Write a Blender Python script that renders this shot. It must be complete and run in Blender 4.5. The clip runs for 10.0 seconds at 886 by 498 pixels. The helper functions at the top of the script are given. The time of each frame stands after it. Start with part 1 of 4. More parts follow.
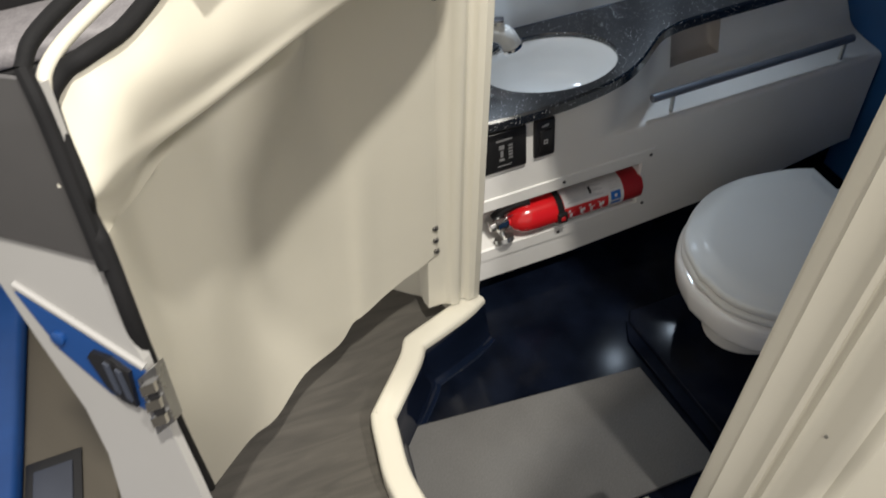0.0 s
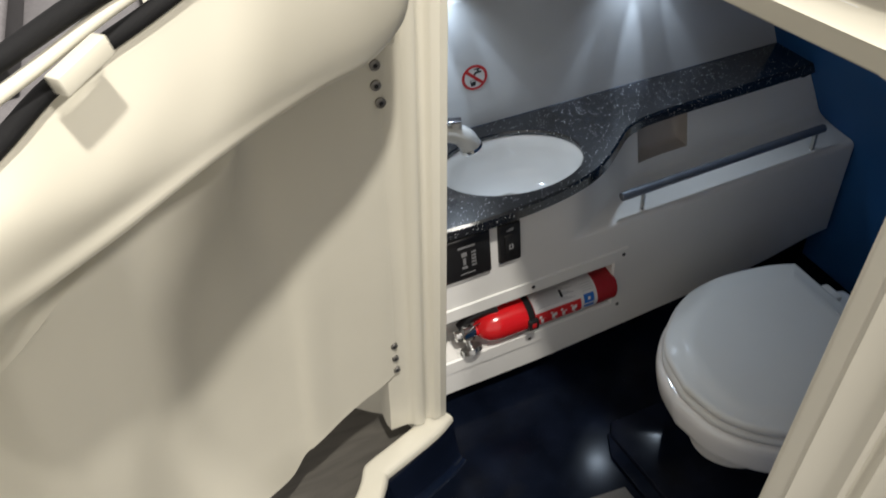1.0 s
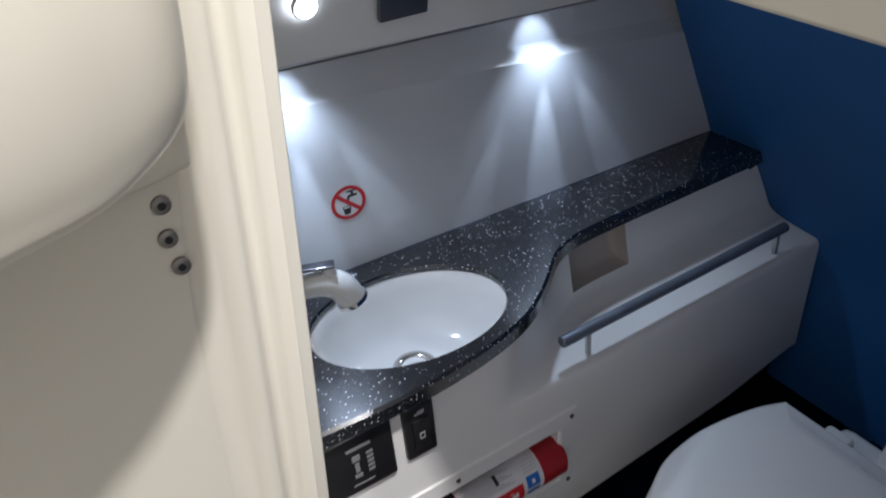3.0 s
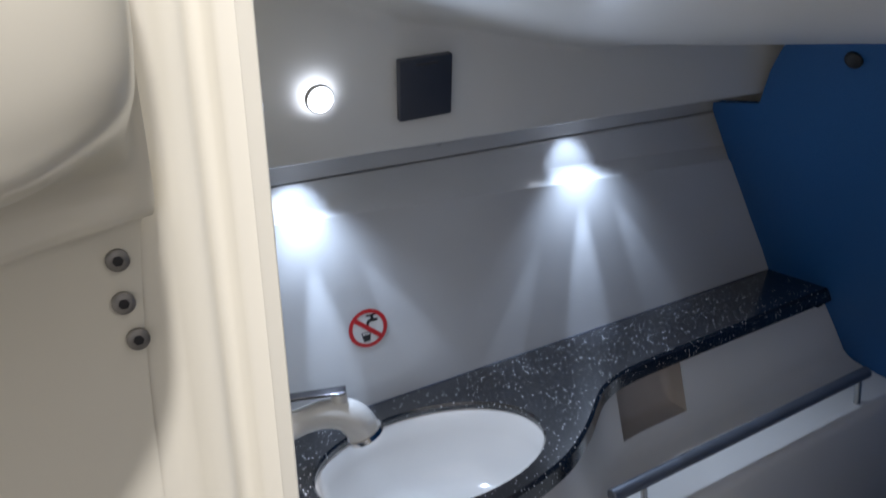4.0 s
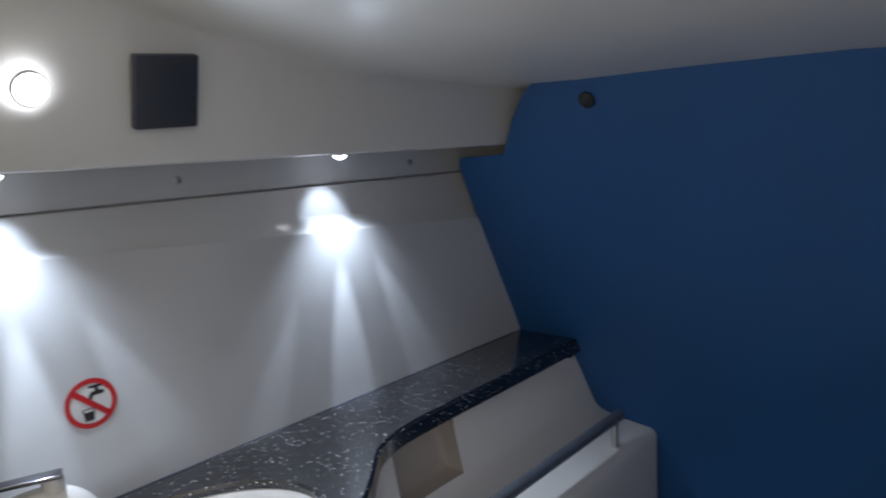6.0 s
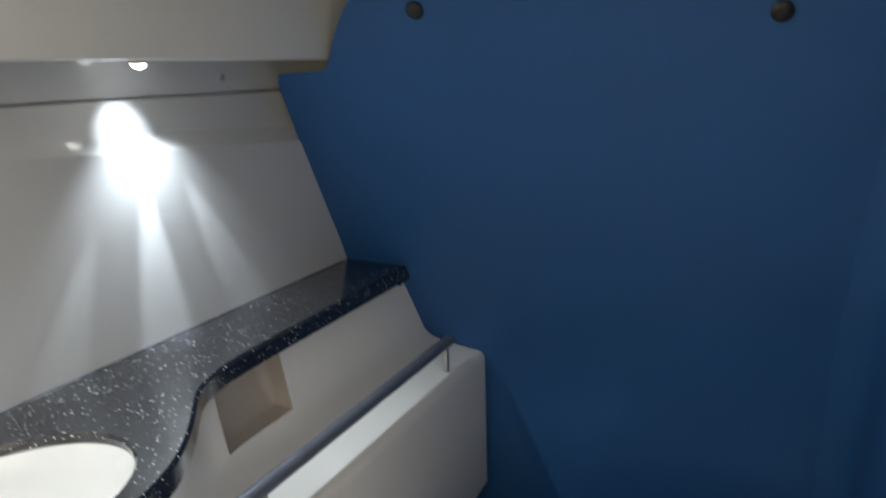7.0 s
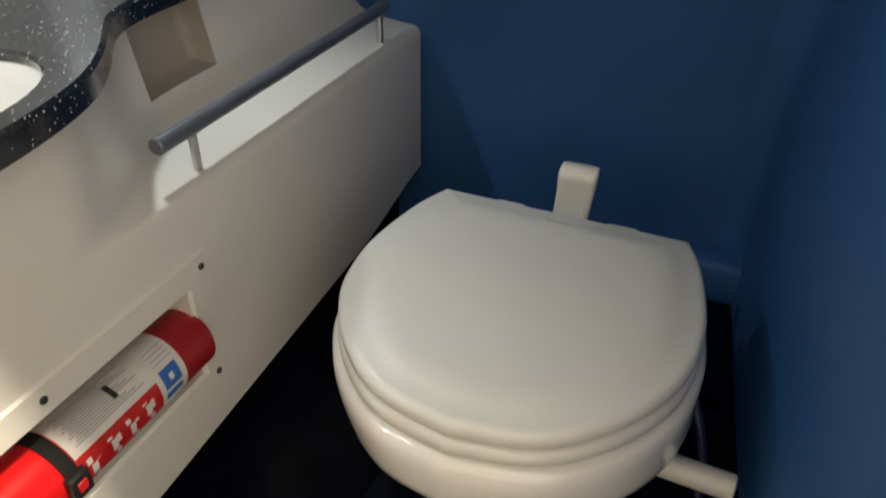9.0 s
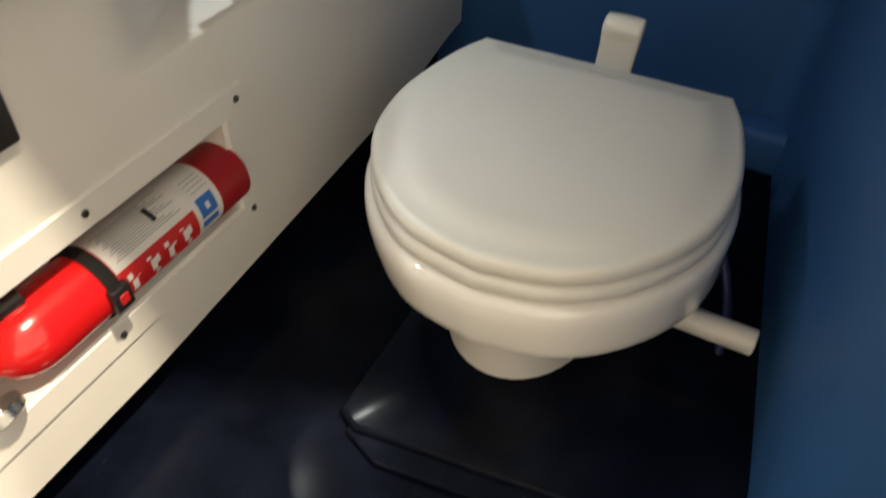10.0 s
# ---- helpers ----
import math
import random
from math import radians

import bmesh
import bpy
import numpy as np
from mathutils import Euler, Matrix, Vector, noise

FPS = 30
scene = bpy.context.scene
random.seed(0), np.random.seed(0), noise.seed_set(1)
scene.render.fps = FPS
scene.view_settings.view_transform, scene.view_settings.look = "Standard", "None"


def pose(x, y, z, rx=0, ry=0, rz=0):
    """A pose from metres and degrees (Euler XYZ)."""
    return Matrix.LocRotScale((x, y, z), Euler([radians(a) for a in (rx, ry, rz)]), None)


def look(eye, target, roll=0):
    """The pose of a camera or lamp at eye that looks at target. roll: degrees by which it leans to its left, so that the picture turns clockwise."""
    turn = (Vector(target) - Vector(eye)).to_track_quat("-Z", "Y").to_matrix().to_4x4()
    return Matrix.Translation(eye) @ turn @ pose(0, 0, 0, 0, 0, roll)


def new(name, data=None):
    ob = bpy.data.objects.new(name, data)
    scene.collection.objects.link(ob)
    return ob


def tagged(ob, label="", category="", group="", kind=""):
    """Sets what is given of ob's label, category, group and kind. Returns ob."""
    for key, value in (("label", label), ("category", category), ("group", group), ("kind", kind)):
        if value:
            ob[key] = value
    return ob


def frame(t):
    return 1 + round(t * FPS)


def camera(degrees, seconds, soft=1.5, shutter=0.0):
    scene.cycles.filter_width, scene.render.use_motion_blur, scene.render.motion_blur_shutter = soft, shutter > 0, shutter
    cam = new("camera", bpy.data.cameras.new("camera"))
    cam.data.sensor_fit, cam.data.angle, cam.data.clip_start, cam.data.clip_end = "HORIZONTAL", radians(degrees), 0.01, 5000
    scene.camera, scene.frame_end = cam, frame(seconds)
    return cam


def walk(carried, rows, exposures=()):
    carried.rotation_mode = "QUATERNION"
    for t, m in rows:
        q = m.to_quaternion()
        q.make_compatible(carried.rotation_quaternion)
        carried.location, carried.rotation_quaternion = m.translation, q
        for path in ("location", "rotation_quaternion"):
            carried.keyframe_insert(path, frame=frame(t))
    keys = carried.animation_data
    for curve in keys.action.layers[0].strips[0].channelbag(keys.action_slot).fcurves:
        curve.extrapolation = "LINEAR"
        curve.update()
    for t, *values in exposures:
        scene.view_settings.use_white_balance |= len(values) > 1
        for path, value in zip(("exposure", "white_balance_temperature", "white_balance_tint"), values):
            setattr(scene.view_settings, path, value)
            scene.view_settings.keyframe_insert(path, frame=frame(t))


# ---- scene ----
cam = camera(60.9, 10.0, soft=1.7, shutter=0.45)
PATH = [
    (0, (-0.828, -1.101, 1.45), (-0.49, 0.208, -0.024), -7.2),
    (0.5, (-0.8, -1.052, 1.426), (-0.387, 0.317, 0.028), -6.5),
    (1, (-0.758, -0.99, 1.407), (-0.296, 0.43, 0.077), -6.5),
    (1.5, (-0.709, -0.937, 1.387), (-0.226, 0.526, 0.112), -6.8),
    (2, (-0.674, -0.855, 1.335), (-0.108, 0.608, 0.095), -7.1),
    (2.2, (-0.661, -0.807, 1.312), (-0.029, 0.632, 0.075), -7.0),
    (3.3, (-0.576, -0.631, 1.177), (0.252, 0.87, 0.147), -6.1),
    (3.5, (-0.565, -0.629, 1.153), (0.247, 0.938, 0.212), -6.3),
    (4, (-0.556, -0.623, 1.085), (0.278, 1.069, 0.421), -6.4),
    (4.5, (-0.556, -0.62, 1.04), (0.35, 1.103, 0.584), -6.3),
    (5, (-0.567, -0.62, 0.998), (0.455, 1.064, 0.649), -5.7),
    (5.5, (-0.565, -0.599, 0.957), (0.672, 0.942, 0.65), -4.7),
    (5.7, (-0.568, -0.575, 0.952), (0.772, 0.874, 0.625), -4.3),
    (6.8, (-0.539, -0.52, 0.934), (1.134, 0.459, 0.438), -2.5),
    (7, (-0.533, -0.512, 0.92), (1.165, 0.39, 0.372), -2.0),
    (7.5, (-0.523, -0.506, 0.868), (1.189, 0.251, 0.164), -1.3),
    (8, (-0.53, -0.505, 0.836), (1.139, 0.177, -0.031), -0.4),
    (8.5, (-0.542, -0.499, 0.811), (1.067, 0.126, -0.201), 0.9),
    (9, (-0.552, -0.501, 0.793), (0.976, 0.114, -0.342), 1.1),
    (9.5, (-0.558, -0.512, 0.774), (0.889, 0.113, -0.458), 1.5),
    (10, (-0.577, -0.52, 0.755), (0.743, 0.105, -0.611), 1.4),
]
EXPOSURES = [(0.0, -0.02, 6500, 10), (2.0, 0.0, 6300, 11), (3.5, 0.26, 5900, 16), (4.5, 0.24, 6200, 15), (5.5, 0.27, 6300, 16), (7.0, 1.18, 7300, 10), (8.0, 1.08, 7900, 9), (9.0, 1.03, 8200, 9), (10.0, 1.12, 8500, 10)]
walk(cam, [(t, look(eye, target, roll)) for t, eye, target, roll in PATH], EXPOSURES)


# ---- light and sky ----
def make_world(color, strength):
    w = bpy.data.worlds.new("hall_light")
    w.use_nodes = True
    bg = w.node_tree.nodes["Background"]
    bg.inputs[0].default_value = (*color, 1)
    bg.inputs[1].default_value = strength
    scene.world = w


def area_lamp(name, eye, target, size, watts, color, spread=180):
    d = bpy.data.lights.new(name, "AREA")
    d.shape, d.size, d.energy, d.color, d.spread = "DISK", size, watts, color, radians(spread)
    ob = new(name, d)
    ob.matrix_world = look(eye, target)
    return ob


def spot_lamp(name, eye, target, watts, color, cone, blend, radius):
    d = bpy.data.lights.new(name, "SPOT")
    d.energy, d.color, d.spot_size, d.spot_blend, d.shadow_soft_size = watts, color, radians(cone), blend, radius
    ob = new(name, d)
    ob.matrix_world = look(eye, target)
    return ob


make_world((1.0, 0.95, 0.90), 0.70)
area_lamp("hall_lamp", (-0.43, -1.6, 3.7), (-0.42, 0, 0.4), 0.16, 112, (1.0, 0.95, 0.86))
area_lamp("hall_lamp_far", (0.42, -2.8, 3.3), (-0.8, -0.4, 0.7), 0.2, 60, (1.0, 0.95, 0.88))
COOL = (0.70, 0.84, 1.0)
for x, y, z in ((-0.320, 0.200, 0.910), (0.082, 0.186, 0.893)):
    spot_lamp("soffit_spot", (x, y, z), (x, y - 0.09, z - 0.4), 3.4, COOL, 98, 0.9, 0.010)
    spot_lamp("soffit_glow", (x, y, z), (x, y + 0.045, z - 0.066), 0.5, COOL, 58, 0.8, 0.006)
    for lean, watts, cone in ((-0.18, 2.4, 13), (0.0, 5.6, 17), (0.18, 2.4, 13)):
        spot_lamp("soffit_beam", (x, y + 0.002, z - 0.002), (x + 0.01 + lean, y + 0.030, z - 0.4), watts, COOL, cone, 0.7, 0.003)
spot_lamp("bulkhead_spot", (-0.310, 0.082, 0.982), (-0.20, -0.6, 0.92), 1.1, COOL, 165, 1.0, 0.014)


# ---- materials ----
def mat(name, color, rough=0.5, metal=0.0, var=0.06, scale=6.0, grain=0.0, grain_scale=300.0, bump=0.0, bump_scale=200.0, coat=0.0, emit=0.0, spec=0.5, coat_ior=1.5, coat_rough=0.06):
    m = bpy.data.materials.new(name)
    m.use_nodes = True
    nt = m.node_tree
    b = nt.nodes["Principled BSDF"]
    b.inputs["Roughness"].default_value = rough
    b.inputs["Metallic"].default_value = metal
    b.inputs["Coat Weight"].default_value = coat
    b.inputs["Coat IOR"].default_value = coat_ior
    b.inputs["Coat Roughness"].default_value = coat_rough
    b.inputs["Specular IOR Level"].default_value = spec
    tc = nt.nodes.new("ShaderNodeTexCoord")
    n1 = nt.nodes.new("ShaderNodeTexNoise")
    n1.inputs["Scale"].default_value, n1.inputs["Detail"].default_value = scale, 5
    n2 = nt.nodes.new("ShaderNodeTexNoise")
    n2.inputs["Scale"].default_value, n2.inputs["Detail"].default_value = grain_scale, 2
    nt.links.new(tc.outputs["Object"], n1.inputs["Vector"])
    nt.links.new(tc.outputs["Object"], n2.inputs["Vector"])
    r1 = nt.nodes.new("ShaderNodeValToRGB")
    r1.color_ramp.elements[0].position, r1.color_ramp.elements[1].position = 0.3, 0.7
    r1.color_ramp.elements[0].color = (*[c * (1 - var) for c in color], 1)
    r1.color_ramp.elements[1].color = (*[min(1, c * (1 + var)) for c in color], 1)
    nt.links.new(n1.outputs["Fac"], r1.inputs["Fac"])
    mx = nt.nodes.new("ShaderNodeMix")
    mx.data_type, mx.blend_type = "RGBA", "OVERLAY"
    mx.inputs["Factor"].default_value = grain
    nt.links.new(r1.outputs["Color"], mx.inputs["A"])
    nt.links.new(n2.outputs["Fac"], mx.inputs["B"])
    nt.links.new(mx.outputs["Result"], b.inputs["Base Color"])
    rr = nt.nodes.new("ShaderNodeMapRange")
    rr.inputs["To Min"].default_value, rr.inputs["To Max"].default_value = max(0.02, rough * 0.8), min(1, rough * 1.25)
    nt.links.new(n1.outputs["Fac"], rr.inputs["Value"])
    nt.links.new(rr.outputs["Result"], b.inputs["Roughness"])
    if bump:
        nb = nt.nodes.new("ShaderNodeTexNoise")
        nb.inputs["Scale"].default_value, nb.inputs["Detail"].default_value = bump_scale, 3
        nt.links.new(tc.outputs["Object"], nb.inputs["Vector"])
        bp = nt.nodes.new("ShaderNodeBump")
        bp.inputs["Strength"].default_value, bp.inputs["Distance"].default_value = bump, 0.002
        nt.links.new(nb.outputs["Fac"], bp.inputs["Height"])
        nt.links.new(bp.outputs["Normal"], b.inputs["Normal"])
    if emit:
        b.inputs["Emission Color"].default_value = (*color, 1)
        b.inputs["Emission Strength"].default_value = emit
    return m


def stone_mat():
    """Black solid-surface stone with pale flecks of two sizes."""
    m = mat("black_stone", (0.011, 0.012, 0.015), 0.20, var=0.15, scale=20, bump=0.03, bump_scale=120, coat=1.0, coat_ior=1.52, coat_rough=0.16)
    nt = m.node_tree
    b = nt.nodes["Principled BSDF"]
    old = b.inputs["Base Color"].links[0].from_socket
    tc = nt.nodes.new("ShaderNodeTexCoord")
    last = old
    for sc, cut, tint in ((240, 0.20, (0.85, 0.87, 0.90)), (420, 0.20, (0.22, 0.23, 0.25)), (150, 0.09, (0.70, 0.70, 0.68))):
        v = nt.nodes.new("ShaderNodeTexVoronoi")
        v.inputs["Scale"].default_value = sc
        nt.links.new(tc.outputs["Object"], v.inputs["Vector"])
        lt = nt.nodes.new("ShaderNodeMath")
        lt.operation = "LESS_THAN"
        lt.inputs[1].default_value = cut
        nt.links.new(v.outputs["Distance"], lt.inputs[0])
        sep = nt.nodes.new("ShaderNodeSeparateColor")
        nt.links.new(v.outputs["Color"], sep.inputs[0])
        gt = nt.nodes.new("ShaderNodeMath")
        gt.operation = "GREATER_THAN"
        gt.inputs[1].default_value = 0.68
        nt.links.new(sep.outputs[0], gt.inputs[0])
        mul = nt.nodes.new("ShaderNodeMath")
        mul.operation = "MULTIPLY"
        nt.links.new(lt.outputs[0], mul.inputs[0])
        nt.links.new(gt.outputs[0], mul.inputs[1])
        mx = nt.nodes.new("ShaderNodeMix")
        mx.data_type = "RGBA"
        nt.links.new(mul.outputs[0], mx.inputs["Factor"])
        nt.links.new(last, mx.inputs["A"])
        mx.inputs["B"].default_value = (*tint, 1)
        last = mx.outputs["Result"]
    nt.links.new(last, b.inputs["Base Color"])
    return m


def streak_mat():
    """Grey foam decking with soft wavy streaks."""
    m = mat("deck_foam", (0.074, 0.068, 0.058), 0.75, var=0.25, scale=9, bump=0.25, bump_scale=260)
    nt = m.node_tree
    tc = nt.nodes.new("ShaderNodeTexCoord")
    mp = nt.nodes.new("ShaderNodeMapping")
    mp.inputs["Scale"].default_value = (5, 30, 5)
    mp.inputs["Rotation"].default_value = (0, 0, 0.35)
    nt.links.new(tc.outputs["Object"], mp.inputs["Vector"])
    for n in nt.nodes:
        if n.bl_idname == "ShaderNodeTexNoise" and n.inputs["Scale"].default_value == 9:
            n.inputs["Scale"].default_value = 1.0
            n.inputs["Distortion"].default_value = 1.5
            nt.links.new(mp.outputs["Vector"], n.inputs["Vector"])
    return m


CREAM = mat("cream_gelcoat", (0.71, 0.678, 0.575), 0.30, var=0.03, scale=4, coat=0.2, coat_rough=0.2)
WHITE = mat("white_gelcoat", (0.79, 0.78, 0.75), 0.32, var=0.03, scale=5, coat=0.25, bump=0.02, bump_scale=25)
GREYWALL = mat("grey_gelcoat", (0.60, 0.61, 0.62), 0.30, var=0.03, scale=5, coat=0.5, coat_rough=0.05, bump=0.015, bump_scale=25)
CEIL = mat("ceiling_gelcoat", (0.80, 0.80, 0.775), 0.38, var=0.03, scale=5, coat=0.3, coat_rough=0.10)
NAVY = mat("navy_gelcoat", (0.0035, 0.0055, 0.012), 0.15, var=0.4, scale=14, grain=0.3, bump=0.008, bump_scale=60, spec=0.07)
NAVYGLOSS = mat("polished_navy_gelcoat", (0.005, 0.008, 0.018), 0.10, var=0.3, scale=10, coat=0.5)
BLACK = mat("black_plastic", (0.012, 0.012, 0.013), 0.35, var=0.2)
RUBBER = mat("black_rubber", (0.011, 0.011, 0.012), 0.75, spec=0.2, var=0.3, bump=0.2, bump_scale=400)
BLUE = mat("blue_vinyl", (0.016, 0.103, 0.298), 0.55, var=0.10, scale=3, bump=0.35, bump_scale=700, grain=0.15, grain_scale=500)
PANELBLUE = mat("blue_gloss", (0.008, 0.050, 0.19), 0.38, var=0.10, scale=12, coat=0.08)
MATGREY = mat("mat_grey", (0.120, 0.118, 0.115), 0.8, var=0.07, scale=18, grain=0.3, bump=0.3, bump_scale=500)


def dusty(m, tint, amount):
    """Lays smudges, fine dust specks and short scratches over a dark gloss surface."""
    nt = m.node_tree
    b = nt.nodes["Principled BSDF"]
    last = b.inputs["Base Color"].links[0].from_socket
    tc = nt.nodes.new("ShaderNodeTexCoord")
    for sc, lo, hi, k, stretch in ((7.0, 0.52, 0.80, 0.35, 1), (420.0, 0.70, 0.74, 1.0, 1), (60.0, 0.73, 0.76, 0.8, 9)):
        mp = nt.nodes.new("ShaderNodeMapping")
        mp.inputs["Scale"].default_value = (1, stretch, 1)
        mp.inputs["Rotation"].default_value = (0, 0, 0.7)
        nt.links.new(tc.outputs["Object"], mp.inputs["Vector"])
        n = nt.nodes.new("ShaderNodeTexNoise")
        n.inputs["Scale"].default_value, n.inputs["Detail"].default_value = sc, 4
        nt.links.new(mp.outputs["Vector"], n.inputs["Vector"])
        r = nt.nodes.new("ShaderNodeMapRange")
        for key, val in (("From Min", lo), ("From Max", hi), ("To Max", amount * k)):
            r.inputs[key].default_value = val
        nt.links.new(n.outputs["Fac"], r.inputs["Value"])
        mx = nt.nodes.new("ShaderNodeMix")
        mx.data_type = "RGBA"
        nt.links.new(r.outputs["Result"], mx.inputs["Factor"])
        nt.links.new(last, mx.inputs["A"])
        mx.inputs["B"].default_value = (*tint, 1)
        last = mx.outputs["Result"]
    nt.links.new(last, b.inputs["Base Color"])


dusty(NAVY, (0.10, 0.095, 0.085), 0.28)
TAUPE = mat("taupe_lining", (0.44, 0.40, 0.36), 0.45, var=0.08, scale=14)
DECK = streak_mat()
STONE = stone_mat()
CERAMIC = mat("white_ceramic", (0.80, 0.79, 0.77), 0.10, var=0.02, coat=0.6)
SEATWHITE = mat("seat_enamel", (0.70, 0.70, 0.675), 0.42, var=0.02, coat=0.08, coat_rough=0.15)
PLASTICWHITE = mat("white_plastic", (0.76, 0.75, 0.72), 0.3, var=0.03, coat=0.1)
STEEL = mat("brushed_steel", (0.55, 0.55, 0.54), 0.28, 1.0, var=0.08, scale=60)
DARKSTEEL = mat("dark_steel", (0.10, 0.10, 0.10), 0.38, 0.8, var=0.1)
HEADSTEEL = mat("worn_screw_steel", (0.26, 0.25, 0.235), 0.48, 0.8, var=0.2, scale=120)
CHROME = mat("chrome", (0.75, 0.74, 0.72), 0.08, 1.0, var=0.03)
RAILGREY = mat("anodised_grey", (0.20, 0.22, 0.26), 0.42, 0.6, var=0.08, scale=40)
SILVER = mat("light_grey_gelcoat", (0.37, 0.365, 0.355), 0.35, var=0.04, scale=6, coat=0.2)
RED = mat("red_paint", (0.62, 0.012, 0.016), 0.18, var=0.06, coat=0.5)
DARKRED = mat("dark_red_label", (0.33, 0.012, 0.018), 0.4, var=0.08)
LABELRED = mat("red_label", (0.52, 0.016, 0.02), 0.38, var=0.06)
LABELWHITE = mat("label_white", (0.68, 0.67, 0.66), 0.42, var=0.05, scale=60)
LABELGREY = mat("label_print", (0.40, 0.40, 0.41), 0.5, var=0.1)
PRINTGREY = mat("faint_print", (0.55, 0.55, 0.54), 0.5, var=0.05)
DIMPRINT = mat("dim_print", (0.20, 0.20, 0.205), 0.5, var=0.1)
LABELBLUE = mat("label_blue", (0.02, 0.14, 0.48), 0.4, var=0.05)
INK = mat("black_ink", (0.012, 0.012, 0.014), 0.5, var=0.1)
TINT = mat("dark_tinted_panel", (0.06, 0.058, 0.058), 0.32, var=0.15, coat=0.3)
SLATE = mat("slate_plastic", (0.045, 0.052, 0.072), 0.4, var=0.1)
LEDWHITE = mat("led_lens", (0.92, 0.96, 1.0), 0.3, emit=6.0)


# ---- mesh helpers ----
def mesh_object(name, bm, material, smooth=True, angle=40):
    bmesh.ops.recalc_face_normals(bm, faces=bm.faces)
    me = bpy.data.meshes.new(name)
    for f in bm.faces:
        f.smooth = smooth
    bm.to_mesh(me)
    bm.free()
    for one in material if isinstance(material, (list, tuple)) else [material]:
        me.materials.append(one)
    if smooth:
        me.set_sharp_from_angle(angle=radians(angle))
    return new(name, me)


def thing(name, label, category, place=(0, 0, 0), group="", kind=""):
    ob = new(name)
    ob.location = place
    ob.empty_display_size = 0.05
    return tagged(ob, label, category, group, kind)


def part(name, bm, material, parent, label="", smooth=True, angle=40):
    """Links a bmesh, given in world places, as one mesh under its thing or part."""
    ob = mesh_object(name, bm, material, smooth, angle)
    ob.parent = parent
    if parent.parent is None:
        ob.matrix_parent_inverse = parent.matrix_basis.inverted()
    if label:
        tagged(ob, label)
    return ob


def solid(name, bm, material, label, category, kind="", group="", smooth=True, angle=40):
    return tagged(mesh_object(name, bm, material, smooth, angle), label, category, group, kind)


def box(x0, x1, y0, y1, z0, z1, bevel=0.0, seg=2, bm=None, turn=None):
    one = bmesh.new()
    bmesh.ops.create_cube(one, size=1)
    bmesh.ops.scale(one, vec=(x1 - x0, y1 - y0, z1 - z0), verts=one.verts)
    if bevel:
        bmesh.ops.bevel(one, geom=one.edges[:], offset=bevel, segments=seg, profile=0.5, affect="EDGES")
    m = Matrix.Translation(((x0 + x1) / 2, (y0 + y1) / 2, (z0 + z1) / 2))
    if turn is not None:
        m = m @ turn
    bmesh.ops.transform(one, matrix=m, verts=one.verts)
    return one if bm is None else joined(bm, one)


def joined(bm, one):
    tmp = bpy.data.meshes.new("tmp")
    one.to_mesh(tmp)
    one.free()
    bm.from_mesh(tmp)
    bpy.data.meshes.remove(tmp)
    return bm


def grid(rows, closed_u=False, closed_v=False, bm=None):
    """A sheet through rows of points."""
    bm = bm or bmesh.new()
    vs = [[bm.verts.new(p) for p in row] for row in rows]
    nr, nc = len(vs), len(vs[0])
    for i in range(nr - (0 if closed_v else 1)):
        for j in range(nc - (0 if closed_u else 1)):
            a, b = vs[i][j], vs[i][(j + 1) % nc]
            c, d = vs[(i + 1) % nr][(j + 1) % nc], vs[(i + 1) % nr][j]
            if len({a, b, c, d}) == 4:
                bm.faces.new((a, b, c, d))
    return bm


def lathe(profile, axis0, axis1, n=32, bm=None, cap=True):
    """A turned form: profile of (distance along the axis from axis0, radius)."""
    a, b = Vector(axis0), Vector(axis1)
    d = (b - a).normalized()
    q = d.to_track_quat("Z", "Y").to_matrix()
    rows = []
    for h, r in profile:
        rows.append([a + d * h + q @ Vector((r * math.cos(2 * math.pi * k / n), r * math.sin(2 * math.pi * k / n), 0)) for k in range(n)])
    bm = bm or bmesh.new()
    vs = [[bm.verts.new(p) for p in row] for row in rows]
    for i in range(len(vs) - 1):
        for j in range(n):
            bm.faces.new((vs[i][j], vs[i][(j + 1) % n], vs[i + 1][(j + 1) % n], vs[i + 1][j]))
    if cap:
        bm.faces.new(vs[0][::-1])
        bm.faces.new(vs[-1])
    return bm


def smooth_path(pts, per=8, closed=False):
    """Catmull-Rom through points."""
    P = [np.array(p, float) for p in pts]
    n = len(P)
    out = []
    last = n if closed else n - 1
    for i in range(last):
        p0 = P[(i - 1) % n] if closed or i > 0 else 2 * P[0] - P[1]
        p1, p2 = P[i], P[(i + 1) % n]
        p3 = P[(i + 2) % n] if closed or i + 2 < n else 2 * P[-1] - P[-2]
        for k in range(per):
            t = k / per
            out.append(0.5 * (2 * p1 + (p2 - p0) * t + (2 * p0 - 5 * p1 + 4 * p2 - p3) * t * t + (3 * p1 - p0 - 3 * p2 + p3) * t**3))
    if not closed:
        out.append(P[-1])
    return out


